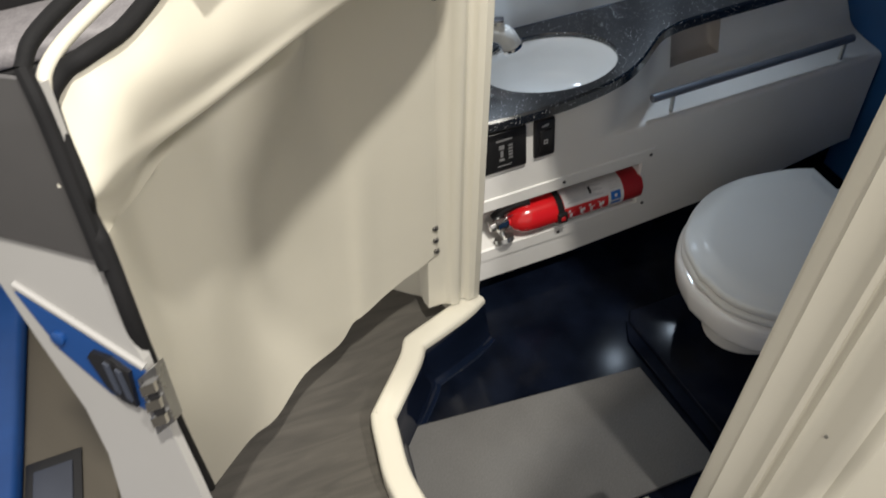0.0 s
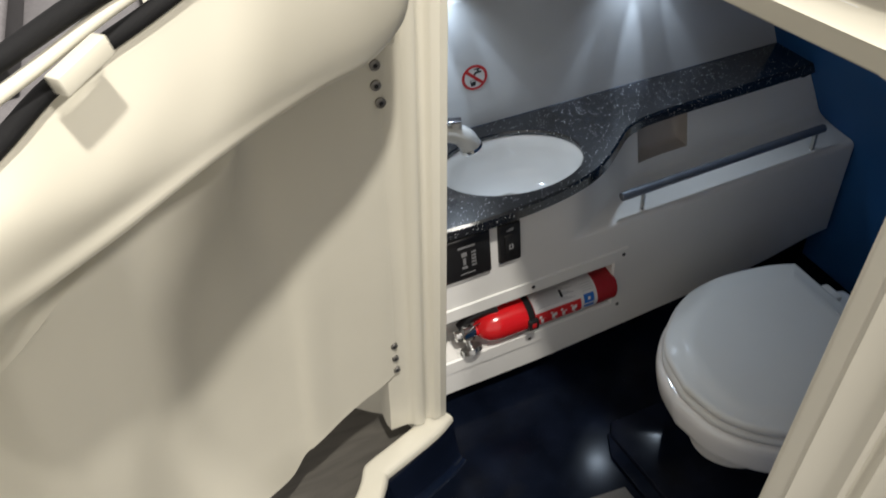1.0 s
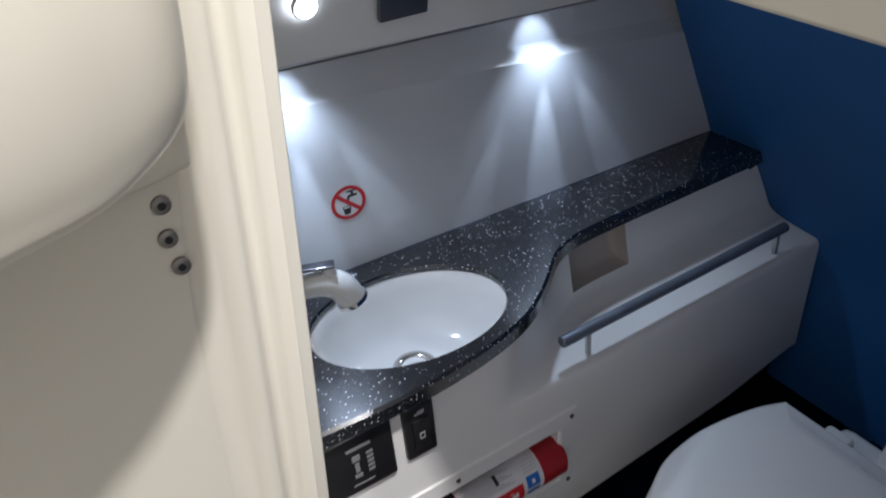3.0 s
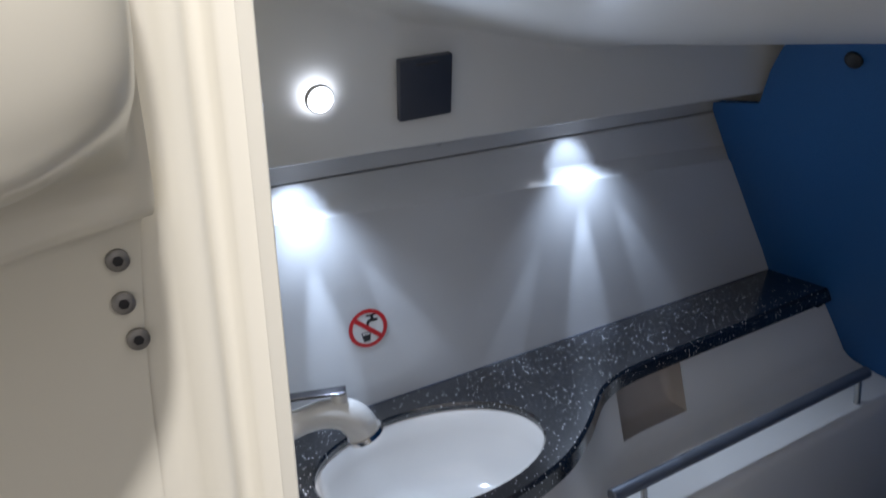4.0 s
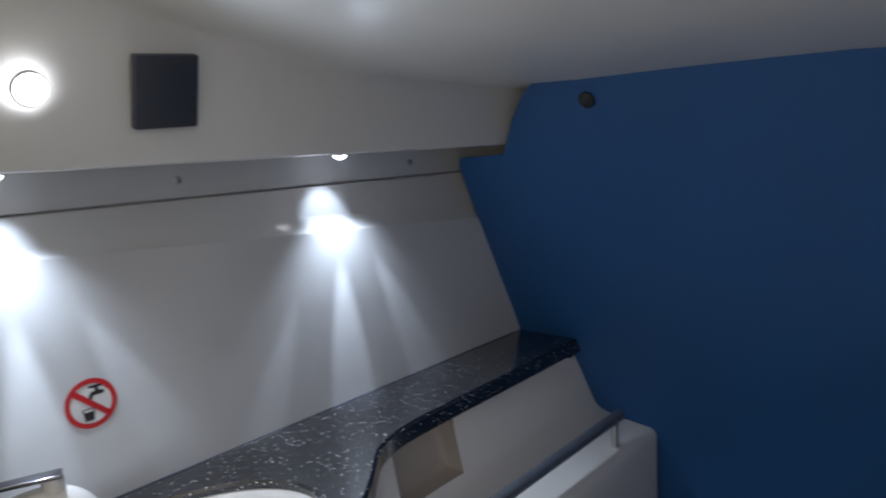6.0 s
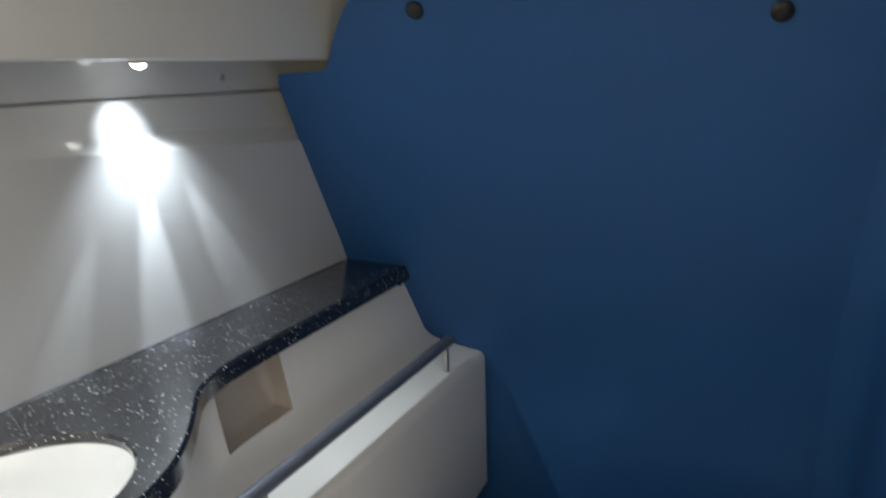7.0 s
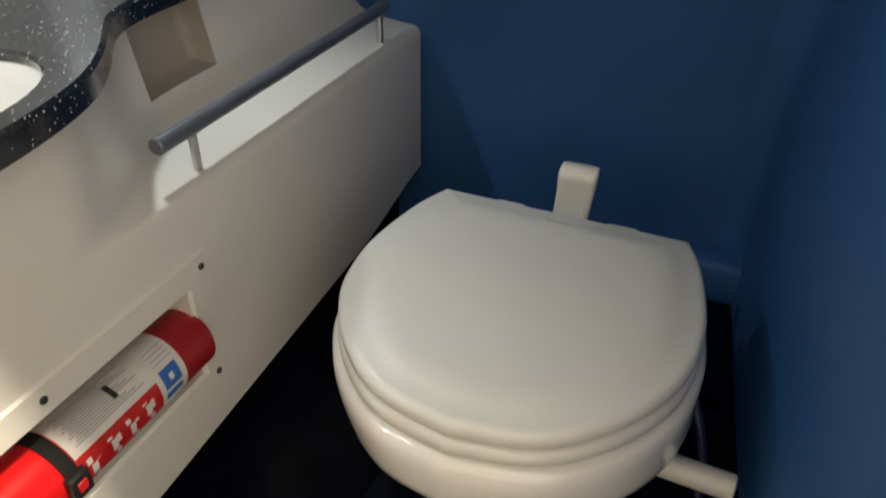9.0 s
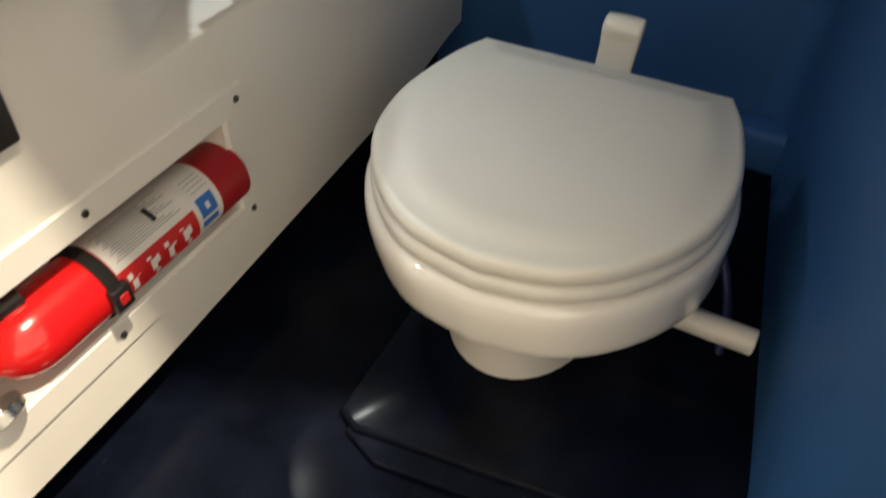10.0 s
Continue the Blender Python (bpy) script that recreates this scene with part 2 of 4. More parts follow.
def tube(pts, r, n=12, bm=None, cap=True):
    P = [Vector(p) for p in pts]
    rows = []
    up = Vector((0, 0, 1))
    for i, p in enumerate(P):
        d = (P[min(i + 1, len(P) - 1)] - P[max(i - 1, 0)]).normalized()
        side = d.cross(up if abs(d.dot(up)) < 0.95 else Vector((1, 0, 0))).normalized()
        if rows:
            side = (last - d * last.dot(d)).normalized()
        last = side
        other = d.cross(side)
        rr = r[i] if isinstance(r, (list, tuple)) else r
        rows.append([p + side * rr * math.cos(2 * math.pi * k / n) + other * rr * math.sin(2 * math.pi * k / n) for k in range(n)])
    bm = bm or bmesh.new()
    vs = [[bm.verts.new(p) for p in row] for row in rows]
    for i in range(len(vs) - 1):
        for j in range(n):
            bm.faces.new((vs[i][j], vs[i][(j + 1) % n], vs[i + 1][(j + 1) % n], vs[i + 1][j]))
    if cap:
        bm.faces.new(vs[0][::-1])
        bm.faces.new(vs[-1])
    return bm


def prism(outline, z0, z1, bevel=0.0, seg=2):
    """An outline in plan raised from z0 to z1, its rims rounded."""
    bm = bmesh.new()
    lo = [bm.verts.new((x, y, z0)) for x, y in outline]
    hi = [bm.verts.new((x, y, z1)) for x, y in outline]
    n = len(outline)
    for i in range(n):
        bm.faces.new((lo[i], lo[(i + 1) % n], hi[(i + 1) % n], hi[i]))
    bm.faces.new(lo[::-1])
    bm.faces.new(hi)
    if bevel:
        rim = [e for e in bm.edges if abs(e.verts[0].co.z - e.verts[1].co.z) < 1e-6]
        bmesh.ops.bevel(bm, geom=rim, offset=bevel, segments=seg, profile=0.5, affect="EDGES")
    return bm


def sheet_solid(rows, thick, bm=None):
    """A sheet with thickness: rows of points, thick a vector from front to back."""
    t = Vector(thick)
    front = [[Vector(p) for p in r] for r in rows]
    back = [[p + t for p in r] for r in front]
    bm = bm or bmesh.new()
    f = [[bm.verts.new(p) for p in r] for r in front]
    b = [[bm.verts.new(p) for p in r] for r in back]
    nr, nc = len(f), len(f[0])
    for i in range(nr - 1):
        for j in range(nc - 1):
            bm.faces.new((f[i][j], f[i][j + 1], f[i + 1][j + 1], f[i + 1][j]))
            bm.faces.new((b[i][j], b[i + 1][j], b[i + 1][j + 1], b[i][j + 1]))
    for i in range(nr - 1):
        bm.faces.new((f[i][0], f[i + 1][0], b[i + 1][0], b[i][0]))
        bm.faces.new((f[i][-1], b[i][-1], b[i + 1][-1], f[i + 1][-1]))
    for j in range(nc - 1):
        bm.faces.new((f[0][j], b[0][j], b[0][j + 1], f[0][j + 1]))
        bm.faces.new((f[-1][j], f[-1][j + 1], b[-1][j + 1], b[-1][j]))
    return bm


def lerp(a, b, t):
    return a + (b - a) * t


def smoothstep(v, lo, hi):
    t = min(1, max(0, (v - lo) / (hi - lo)))
    return t * t * (3 - 2 * t)


# ---- the plan ----
FLOOR, COUNTER, RIGHT = 0.02, 0.56, -0.60


def wall_y(x):
    """The wall behind the counter, in plan."""
    return 0.205 + (0.46 - x) * 0.035


def back_x(z):
    """The blue wall: upright, then leaning in over the toilet."""
    return 0.550 - 0.473 * 0.06 * math.log1p(math.exp((z - 0.4) / 0.06))


def jamb_x(z):
    """The door opening's edge leans with the console's face."""
    return -0.51 + 0.0925 * (z - 0.14)


def ceiling_z(x):
    return 0.975 + (0.27 - x) * 0.08 + 0.36 * 0.06 * math.log1p(math.exp((-x - 0.05) / 0.06))


# floor and lower parts
bm = box(-0.86, 0.62, -0.74, 0.34, FLOOR - 0.06, FLOOR)
solid("floor", bm, NAVY, "glossy dark navy gelcoat floor pan", "floor", "structure")
bm = prism([(-0.152, -0.64), (-0.190, -0.232), (-0.174, -0.205), (0.54, -0.205), (0.54, -0.64)], FLOOR, FLOOR + 0.020, 0.006, 3)
solid("toilet_platform", bm, NAVY, "low raised navy gelcoat platform under the toilet", "platform", "structure")
bm = prism([(-0.178, -0.64), (-0.214, -0.272), (-0.192, -0.222), (0.54, -0.218), (0.54, -0.64)], FLOOR, FLOOR + 0.010, 0.004, 2)
solid("platform_plinth", bm, NAVY, "low navy gelcoat rim round the toilet platform", "platform", "structure")
bm = prism([(-0.79, -0.60), (-0.795, -0.36), (-0.75, -0.290), (-0.226, -0.343), (-0.196, -0.60)], FLOOR, FLOOR + 0.010, 0.003, 2)
solid("floor_mat", bm, MATGREY, "plain grey foam floor mat on the navy floor", "mat")

# walls of the compartment


def crease_z(x):
    return 0.834 - 0.085 * (x + 0.33)


def seam_z(x):
    return 0.875 - 0.037 * (x + 0.33)


def soffit_z(x):
    return 0.920 - 0.042 * (x + 0.35)


def face_y(x):
    """The soffit's face over the counter, 0.948 m up."""
    return 0.101 + (0.32 - x) * 0.046


rows = []
for x in np.linspace(-0.62, 0.50, 57):
    yw, c, m, e = wall_y(x), crease_z(x), seam_z(x), soffit_z(x)
    rows.append([(x, yw + 0.004, 0.50), (x, yw, 0.60), (x, yw, c - 0.10), (x, yw - 0.002, c - 0.006), (x, yw - 0.0005, c), (x, yw + 0.003, c + 0.003), (x, yw + 0.017, c + 0.020), (x, yw + 0.026, m - 0.004), (x, yw + 0.028, m - 0.0017),
                 (x, yw + 0.037, m - 0.0013), (x, yw + 0.037, m + 0.0013), (x, yw + 0.027, m + 0.0017), (x, yw + 0.022, e - 0.001), (x, yw + 0.022, e + 0.05)])
solid("wall_port", sheet_solid(rows, (0, 0.03, 0)), GREYWALL, "pale grey moulded wall behind the counter with a stepped upper band", "wall", "structure", angle=25)

# soffit over the counter and the ceiling, one rounded sheet
rows = []
for x in [-0.405, -0.385, -0.365, -0.34, -0.31] + list(np.linspace(-0.295, 0.40, 27)):
    f = face_y(x)
    top = ceiling_z(x)
    base = soffit_z(x)
    edge = min(0.992 + 0.25 * max(0, 0.02 - x), top)
    prof = [(f + 0.17, base + 0.004), (f + 0.018, base), (f + 0.012, base + 0.002), (f + 0.008, base + 0.009), (f - 0.002, lerp(base + 0.01, edge, 0.5)), (f - 0.0130, edge - 0.004), (f - 0.0150, edge)]
    for u in np.linspace(0, math.pi / 2, 10)[1:]:
        prof.append((f - 0.015 - 0.134 * (1 - math.cos(u)), edge + (top - edge) * math.sin(u)))
    prof += [(-0.2, top + 0.004), (-0.35, top + 0.006), (RIGHT - 0.02, top)]
    reach = max(-0.172 - 2.503 * (x + 0.405) + 0.014, -0.62) if x < -0.235 else -0.62
    rows.append([(x, max(y, reach), z) for y, z in prof])
solid("ceiling", sheet_solid(rows, (0, 0.004, 0.03)), CEIL, "pale grey moulded gelcoat ceiling with rounded soffit", "ceiling", "structure", angle=35)

# blue back wall with notched corner and rounded top corners
outline = [(-0.62, -0.03), (0.33, -0.03), (0.33, 0.5), (0.215, 0.60), (0.205, 0.86), (0.198, 0.873), (0.114, 0.878), (0.110, 0.882), (0.076, 0.93), (0.062, 0.945), (0.045, 0.963), (0.02, 0.980), (0.0, 0.990)]
outline += [(-0.485, 0.990), (-0.62, 0.990), (-0.62, 0.62)]


def blue_panel():
    """An outlined sheet bent along the wall's lean."""
    bm = bmesh.new()
    bm.faces.new([bm.verts.new((0, y, z)) for y, z in outline])
    for z in np.arange(0.10, 0.72, 0.02):
        bmesh.ops.bisect_plane(bm, geom=bm.verts[:] + bm.edges[:] + bm.faces[:], plane_co=(0, 0, z), plane_no=(0, 0, 1))
    out = bmesh.ops.extrude_face_region(bm, geom=bm.faces[:])
    bmesh.ops.translate(bm, vec=(0.018, 0, 0), verts=[v for v in out["geom"] if isinstance(v, bmesh.types.BMVert)])
    for v in bm.verts:
        v.co.x += back_x(v.co.z)
    return bm


back = thing("wall_fore", "blue textured vinyl covered end wall leaning inward", "wall", kind="structure")
part("panel", blue_panel(), BLUE, back)
for y, z in ((-0.048, 0.949), (-0.452, 0.931)):
    x = back_x(z)
    n = Vector((-1, 0, -0.473)).normalized()
    c = Vector((x, y, z))
    part("snap_button", lathe([(-0.004, 0.011), (0.003, 0.011), (0.005, 0.009), (0.0055, 0.004)], c, c + n, 20), BLACK, back, "black round snap fastener")
part("corner_block", box(0.495, 0.556, -0.605, -0.497, FLOOR + 0.018, 0.113, 0.012, 3), BLUE, back, "low blue vinyl block in the corner")
# blue right wall, turning into the end wall with a soft corner


def post_at(z):
    """The inner edge of the opening's other upright."""
    return (-0.222 - 0.103 * (1.008 - z), -0.645 - 0.023 * (1.008 - z), z)


def side_y(x):
    return -0.632 + 0.11 * x


cols = []
for z in (0.0, 0.1, 0.2, 0.28, 0.34, 0.38, 0.42, 0.46, 0.52, 0.60, 0.75, 0.90, 0.98, 1.10):
    q, xb, r = post_at(z), back_x(z), 0.055
    col = [(q[0] + 0.93 * d + 0.0015, q[1] - 0.36 * d + 0.0045, z) for d in (0.004, 0.045, 0.085)]
    col += [(x, side_y(x), z) for x in np.linspace(q[0] + 0.15, xb - r, 8)]
    for u in np.linspace(0, math.pi / 2, 8)[1:]:
        col.append((xb - r + (r + 0.001) * math.sin(u), side_y(xb - r) + r * (1 - math.cos(u)), z))
    cols.append(col)
rows = [[c[k] for c in cols] for k in range(len(cols[0]))]
solid("wall_starboard", sheet_solid(rows, (0, -0.006, 0)), BLUE, "blue textured vinyl covered side wall", "wall", "structure")


# ---- vanity cabinet ----
CURVE = smooth_path([(-0.62, -0.030), (-0.50, -0.040), (-0.44, -0.046), (-0.37, -0.050), (-0.29, -0.049), (-0.21, -0.040), (-0.145, -0.024), (-0.10, -0.003), (-0.06, 0.025), (-0.03, 0.050), (0.0, 0.073), (0.035, 0.087), (0.08, 0.093), (0.15, 0.094), (0.25, 0.093), (0.40, 0.092), (0.50, 0.091)], 6)


def front_y(x):
    """The counter's front edge in plan."""
    for a, b in zip(CURVE, CURVE[1:]):
        if a[0] <= x <= b[0]:
            return lerp(a[1], b[1], (x - a[0]) / (b[0] - a[0] + 1e-9))
    return CURVE[-1][1]


def kick_z(x):
    """The cabinet's lower edge rises toward the blue wall."""
    return 0.085 + 0.05 * max(0, x + 0.25) / 0.78 + 0.022 * smoothstep(x, 0.3, 0.53)


LOW_Y = -0.020
EXT = (-0.475, -0.075, 0.188, 0.302)     # recess of the extinguisher
NICHE = (0.045, 0.170, 0.449, 0.536)     # small square recess under the counter


LEDGE = [(0.392, 0.0), (0.398, 0.010), (0.4025, 0.030), (0.4055, 0.062), (0.4072, 0.105), (0.4085, 0.25), (0.4115, 0.50), (0.4155, 0.72), (0.420, 0.87), (0.426, 0.95), (0.436, 1.0)]


def cabinet_y(x, z):
    up = front_y(x) + 0.017
    up = lerp(LOW_Y, up, smoothstep(x, -0.22, -0.10))
    up -= 0.2 * max(0, 0.53 - z) * smoothstep(x, -0.12, 0.02)
    for (z0, f0), (z1, f1) in zip(LEDGE, LEDGE[1:]):
        if z0 <= z <= z1:
            return lerp(LOW_Y, up, lerp(f0, f1, (z - z0) / (z1 - z0)))
    return LOW_Y if z < LEDGE[0][0] else up


def cabinet_front():
    xs = sorted(set(list(np.linspace(-0.60, 0.53, 70)) + [EXT[0], EXT[1], NICHE[0], NICHE[1]]))
    levels = [None, EXT[2], (EXT[2] + EXT[3]) / 2, EXT[3], 0.33, 0.36, 0.378] + [z for z, f in LEDGE] + [NICHE[2], 0.485, NICHE[3], 0.542]
    bm = bmesh.new()
    vs = []
    for z in levels:
        row = []
        for x in xs:
            zz = kick_z(x) if z is None else z
            limit = back_x(zz)
            xx = min(x, limit - 0.001)
            row.append(bm.verts.new((xx, cabinet_y(x, zz), zz)))
        vs.append(row)
    for i in range(len(levels) - 1):
        z0, z1 = levels[i], levels[i + 1]
        for j in range(len(xs) - 1):
            xm = (xs[j] + xs[j + 1]) / 2
            if z0 is not None:
                zm = (z0 + z1) / 2
                if EXT[0] < xm < EXT[1] and EXT[2] < zm < EXT[3]:
                    continue
                if NICHE[0] < xm < NICHE[1] and NICHE[2] < zm < NICHE[3]:
                    continue
            bm.faces.new((vs[i][j], vs[i][j + 1], vs[i + 1][j + 1], vs[i + 1][j]))
    # a lower return under the front
    under = [bm.verts.new((v.co.x, v.co.y + 0.06, v.co.z)) for v in vs[0]]
    foot = [bm.verts.new((v.co.x, v.co.y + 0.06, FLOOR)) for v in vs[0]]
    for j in range(len(xs) - 1):
        bm.faces.new((vs[0][j], under[j], under[j + 1], vs[0][j + 1]))
    return bm, under, foot


def recess(x0, x1, z0, z1, y_of, depth, r, bm=None):
    """The inner walls and back of a recess behind the cabinet's face."""
    pts = [(x0, z0), (x1, z0), (x1, z1), (x0, z1)]
    ring = []
    per = 6
    for k in range(4):
        a, b = pts[k], pts[(k + 1) % 4]
        for t in range(per):
            ring.append((lerp(a[0], b[0], t / per), lerp(a[1], b[1], t / per)))
    cx, cz, wx, wz = (x0 + x1) / 2, (z0 + z1) / 2, (x1 - x0) / 2, (z1 - z0) / 2
    rows = []
    for d, g in ((0.0, 0.0), (depth - r, 0.06), (depth - r * 0.62, 0.16), (depth - r * 0.28, 0.40), (depth - r * 0.08, 0.70), (depth, 1.0)):
        rows.append([(cx + (x - cx) * (1 - g * r / wx), y_of(x, z) + d, cz + (z - cz) * (1 - g * r / wz)) for x, z in ring])
    bm = grid(rows, closed_u=True, bm=bm)
    bm.faces.new([bm.verts.new(p) for p in rows[-1]])
    bmesh.ops.remove_doubles(bm, verts=bm.verts, dist=0.0004)
    return bm


vanity = thing("vanity_cabinet", "white moulded gelcoat vanity cabinet with a low rail ledge", "cabinet")
bm, under, foot = cabinet_front()
for v in foot:
    bm.verts.remove(v)
part("front", bm, WHITE, vanity, angle=50)
part("extinguisher_recess", recess(EXT[0], EXT[1], EXT[2], EXT[3], lambda x, z: LOW_Y, 0.085, 0.012), WHITE, vanity, angle=50)
part("storage_niche", recess(NICHE[0], NICHE[1], NICHE[2], NICHE[3], cabinet_y, 0.036, 0.014), TAUPE, vanity, "small square open recess with a taupe lining", angle=50)
bm = box(-0.62, 0.53, LOW_Y + 0.045, 0.30, FLOOR, 0.16)
part("toe_kick", bm, NAVY, vanity, "dark navy toe kick set back under the cabinet", smooth=False)


def frame_plate():
    """A thin moulded plate round the extinguisher's recess."""
    x0, x1, z0, z1 = -0.53, -0.038, 0.150, 0.338
    outer = [(x0, z0), (x1, z0), (x1, z1), (x0, z1)]
    inner = [(EXT[0] + 0.0, EXT[2]), (EXT[1], EXT[2]), (EXT[1], EXT[3]), (EXT[0], EXT[3])]
    bm = bmesh.new()
    yf, yb = LOW_Y - 0.0035, LOW_Y + 0.001

    def ring(pts, y):
        return [bm.verts.new((x, y, z)) for x, z in pts]
    out_b, out_f = ring(outer, yb), ring([(x + 0.002 * (1 if x == x0 else -1), z + 0.002 * (1 if z == z0 else -1)) for x, z in outer], yf)
    lip = [(x + 0.004 * (-1 if x == EXT[0] else 1), z + 0.004 * (-1 if z == EXT[2] else 1)) for x, z in inner]
    in_f, in_b = ring(lip, yf), ring([(x, z) for x, z in inner], yf + 0.006)
    for a, b in ((out_b, out_f), (out_f, in_f), (in_f, in_b)):
        for k in range(4):
            bm.faces.new((a[k], a[(k + 1) % 4], b[(k + 1) % 4], b[k]))
    return bm


trim = part("recess_trim", frame_plate(), WHITE, vanity, "white trim plate round the extinguisher recess", smooth=False)


def screw(c, n, r, material, parent, name="screw"):
    c, n = Vector(c), Vector(n).normalized()
    bm = lathe([(-0.003, r), (0.0006, r), (0.0016, r * 0.85), (0.0018, r * 0.45), (0.0009, r * 0.38)], c, c + n, 16)
    ob = part(name, bm, material, parent)
    if parent.parent is None:
        part("drive_socket", lathe([(0.0, r * 0.46), (0.0021, r * 0.46), (0.0022, r * 0.40)], c, c + n, 6), INK, ob)
    return ob


for x, z in ((-0.051, 0.322), (-0.056, 0.176), (-0.262, 0.322), (-0.272, 0.170)):
    screw((x, LOW_Y - 0.004, z), (0, -1, 0), 0.0040, DARKSTEEL, trim)

# counter with a hole for the basin
SINK = (-0.252, 0.086, 0.141, 0.100)


def sink_ring(scale, n=56):
    """The basin's oval, turned a little in plan."""
    c, t = math.cos(radians(-9)), math.sin(radians(-9))
    res = []
    for k in range(n):
        u, v = SINK[2] * scale * math.cos(2 * math.pi * k / n), SINK[3] * scale * math.sin(2 * math.pi * k / n)
        res.append((SINK[0] + u * c - v * t, SINK[1] + u * t + v * c))
    return res



def counter_top():
    bm = bmesh.new()
    front = [(p[0], p[1]) for p in CURVE if p[0] < back_x(COUNTER) + 0.03]
    front[-1] = (back_x(COUNTER) + 0.004, front[-1][1])
    backs = [(back_x(COUNTER) + 0.004, wall_y(0.46) + 0.01), (0.2, wall_y(0.2) + 0.01), (-0.1, wall_y(-0.1) + 0.01), (-0.62, wall_y(-0.62) + 0.01)]
    outline = front + backs
    hole = sink_ring(1.0)

    def loop(pts, z):
        vs = [bm.verts.new((x, y, z)) for x, y in pts]
        es = [bm.edges.new((vs[i], vs[(i + 1) % len(vs)])) for i in range(len(vs))]
        return vs, es

    def inset(pts, d):
        res = []
        for i in range(len(pts)):
            a, b, c = (np.array(pts[(i + k) % len(pts)]) for k in (-1, 0, 1))
            t = c - a
            t = t / (np.linalg.norm(t) + 1e-9)
            res.append((b[0] - t[1] * d, b[1] + t[0] * d))
        return res
    r = 0.004
    top_o, e1 = loop(inset(outline, r), COUNTER)
    top_h, e2 = loop(sink_ring(1.02), COUNTER)
    bmesh.ops.triangle_fill(bm, edges=e1 + e2, use_beauty=True)
    mid_o = [bm.verts.new((x, y, COUNTER - r)) for x, y in outline]
    low_o = [bm.verts.new((x, y, COUNTER - 0.024)) for x, y in outline]
    und_o = [bm.verts.new((x, y, COUNTER - 0.026)) for x, y in inset(outline, 0.03)]
    mid_h = [bm.verts.new((x, y, COUNTER - r * 0.8)) for x, y in hole]
    low_h = [bm.verts.new((x, y, COUNTER - 0.0095)) for x, y in hole]
    for a, b in ((top_o, mid_o), (mid_o, low_o), (low_o, und_o), (top_h, mid_h), (mid_h, low_h)):
        for k in range(len(a)):
            bm.faces.new((a[k], a[(k + 1) % len(a)], b[(k + 1) % len(a)], b[k]))
    return bm


counter = thing("countertop", "black speckled stone countertop with a curved front edge", "countertop", (0, 0.1, COUNTER - 0.024))
part("slab", counter_top(), STONE, counter, angle=35)
part("sealant_bead", tube([(x, wall_y(x) - 0.0005, COUNTER + 0.0002) for x in np.linspace(-0.56, 0.455, 12)], 0.001, 6), SLATE, counter, "thin dark sealant line along the wall")

# basin
basin = thing("wash_basin", "oval white undermount ceramic wash basin", "sink", (SINK[0], SINK[1], COUNTER - 0.024))
rows = []
for s, z in ((1.06, COUNTER - 0.010), (1.02, COUNTER - 0.010), (0.998, COUNTER - 0.0125), (0.975, COUNTER - 0.04), (0.90, COUNTER - 0.080), (0.76, COUNTER - 0.101), (0.55, COUNTER - 0.111), (0.30, COUNTER - 0.114), (0.16, COUNTER - 0.115)):
    rows.append([(x, y, z) for x, y in sink_ring(s)])
bm = grid(rows, closed_u=True)
part("bowl", bm, CERAMIC, basin, angle=60)
c = Vector((SINK[0] + 0.003, SINK[1] + 0.012, COUNTER - 0.1145))
part("drain", lathe([(0, 0.033), (0.003, 0.033), (0.004, 0.030), (0.002, 0.023), (0.0, 0.021), (-0.008, 0.014)], c, c + Vector((0, 0, 1)), 32), CHROME, basin, "chrome drain ring")

# tap: a short stout white spout with a chrome lever
tap = thing("tap", "stout white mixer tap with a chrome lever", "tap", (-0.413, 0.165, COUNTER))
spout = smooth_path([(-0.448, 0.172, COUNTER + 0.004), (-0.442, 0.169, COUNTER + 0.028), (-0.414, 0.158, COUNTER + 0.052), (-0.366, 0.139, COUNTER + 0.068), (-0.338, 0.128, COUNTER + 0.065), (-0.325, 0.122, COUNTER + 0.052), (-0.319, 0.119, COUNTER + 0.036)], 6)
rad = [float(np.interp(k, (0, 8, 16, 22, 28, 36), (0.024, 0.0185, 0.0155, 0.0185, 0.0205, 0.0198))) for k in range(37)]
part("spout", tube(spout, rad, 24), PLASTICWHITE, tap, angle=50)
a = Vector(spout[-1])
d = (Vector(spout[-1]) - Vector(spout[-3])).normalized()
part("aerator", lathe([(-0.003, 0.0222), (0.003, 0.0226), (0.005, 0.0205), (0.003, 0.014)], a, a + d, 28), CHROME, tap, "chrome aerator ring")
bm = box(-0.034, 0.034, -0.009, 0.009, -0.002, 0.002, 0.0018, 3)
for v in bm.verts:
    v.co.z += 2.2 * (v.co.x + 0.01) ** 2
    v.co.y *= 1 - 6.0 * max(0, v.co.x - 0.008)
bmesh.ops.transform(bm, matrix=Matrix.Translation((-0.363, 0.138, COUNTER + 0.0935)) @ pose(0, 0, 0, 0, 2, 158), verts=bm.verts)
part("lever", bm, mat("dark_chrome", (0.20, 0.20, 0.22), 0.14, 1.0, var=0.05), tap, "chrome lever")
part("lever_mount", lathe([(0, 0.010), (0.010, 0.009), (0.012, 0.007)], (-0.340, 0.129, COUNTER + 0.083), (-0.338, 0.128, COUNTER + 0.12), 20), PLASTICWHITE, tap)
part("collar", lathe([(0, 0.037), (0.006, 0.037), (0.008, 0.033)], (-0.448, 0.172, COUNTER), (-0.448, 0.172, 1), 28), CHROME, tap)

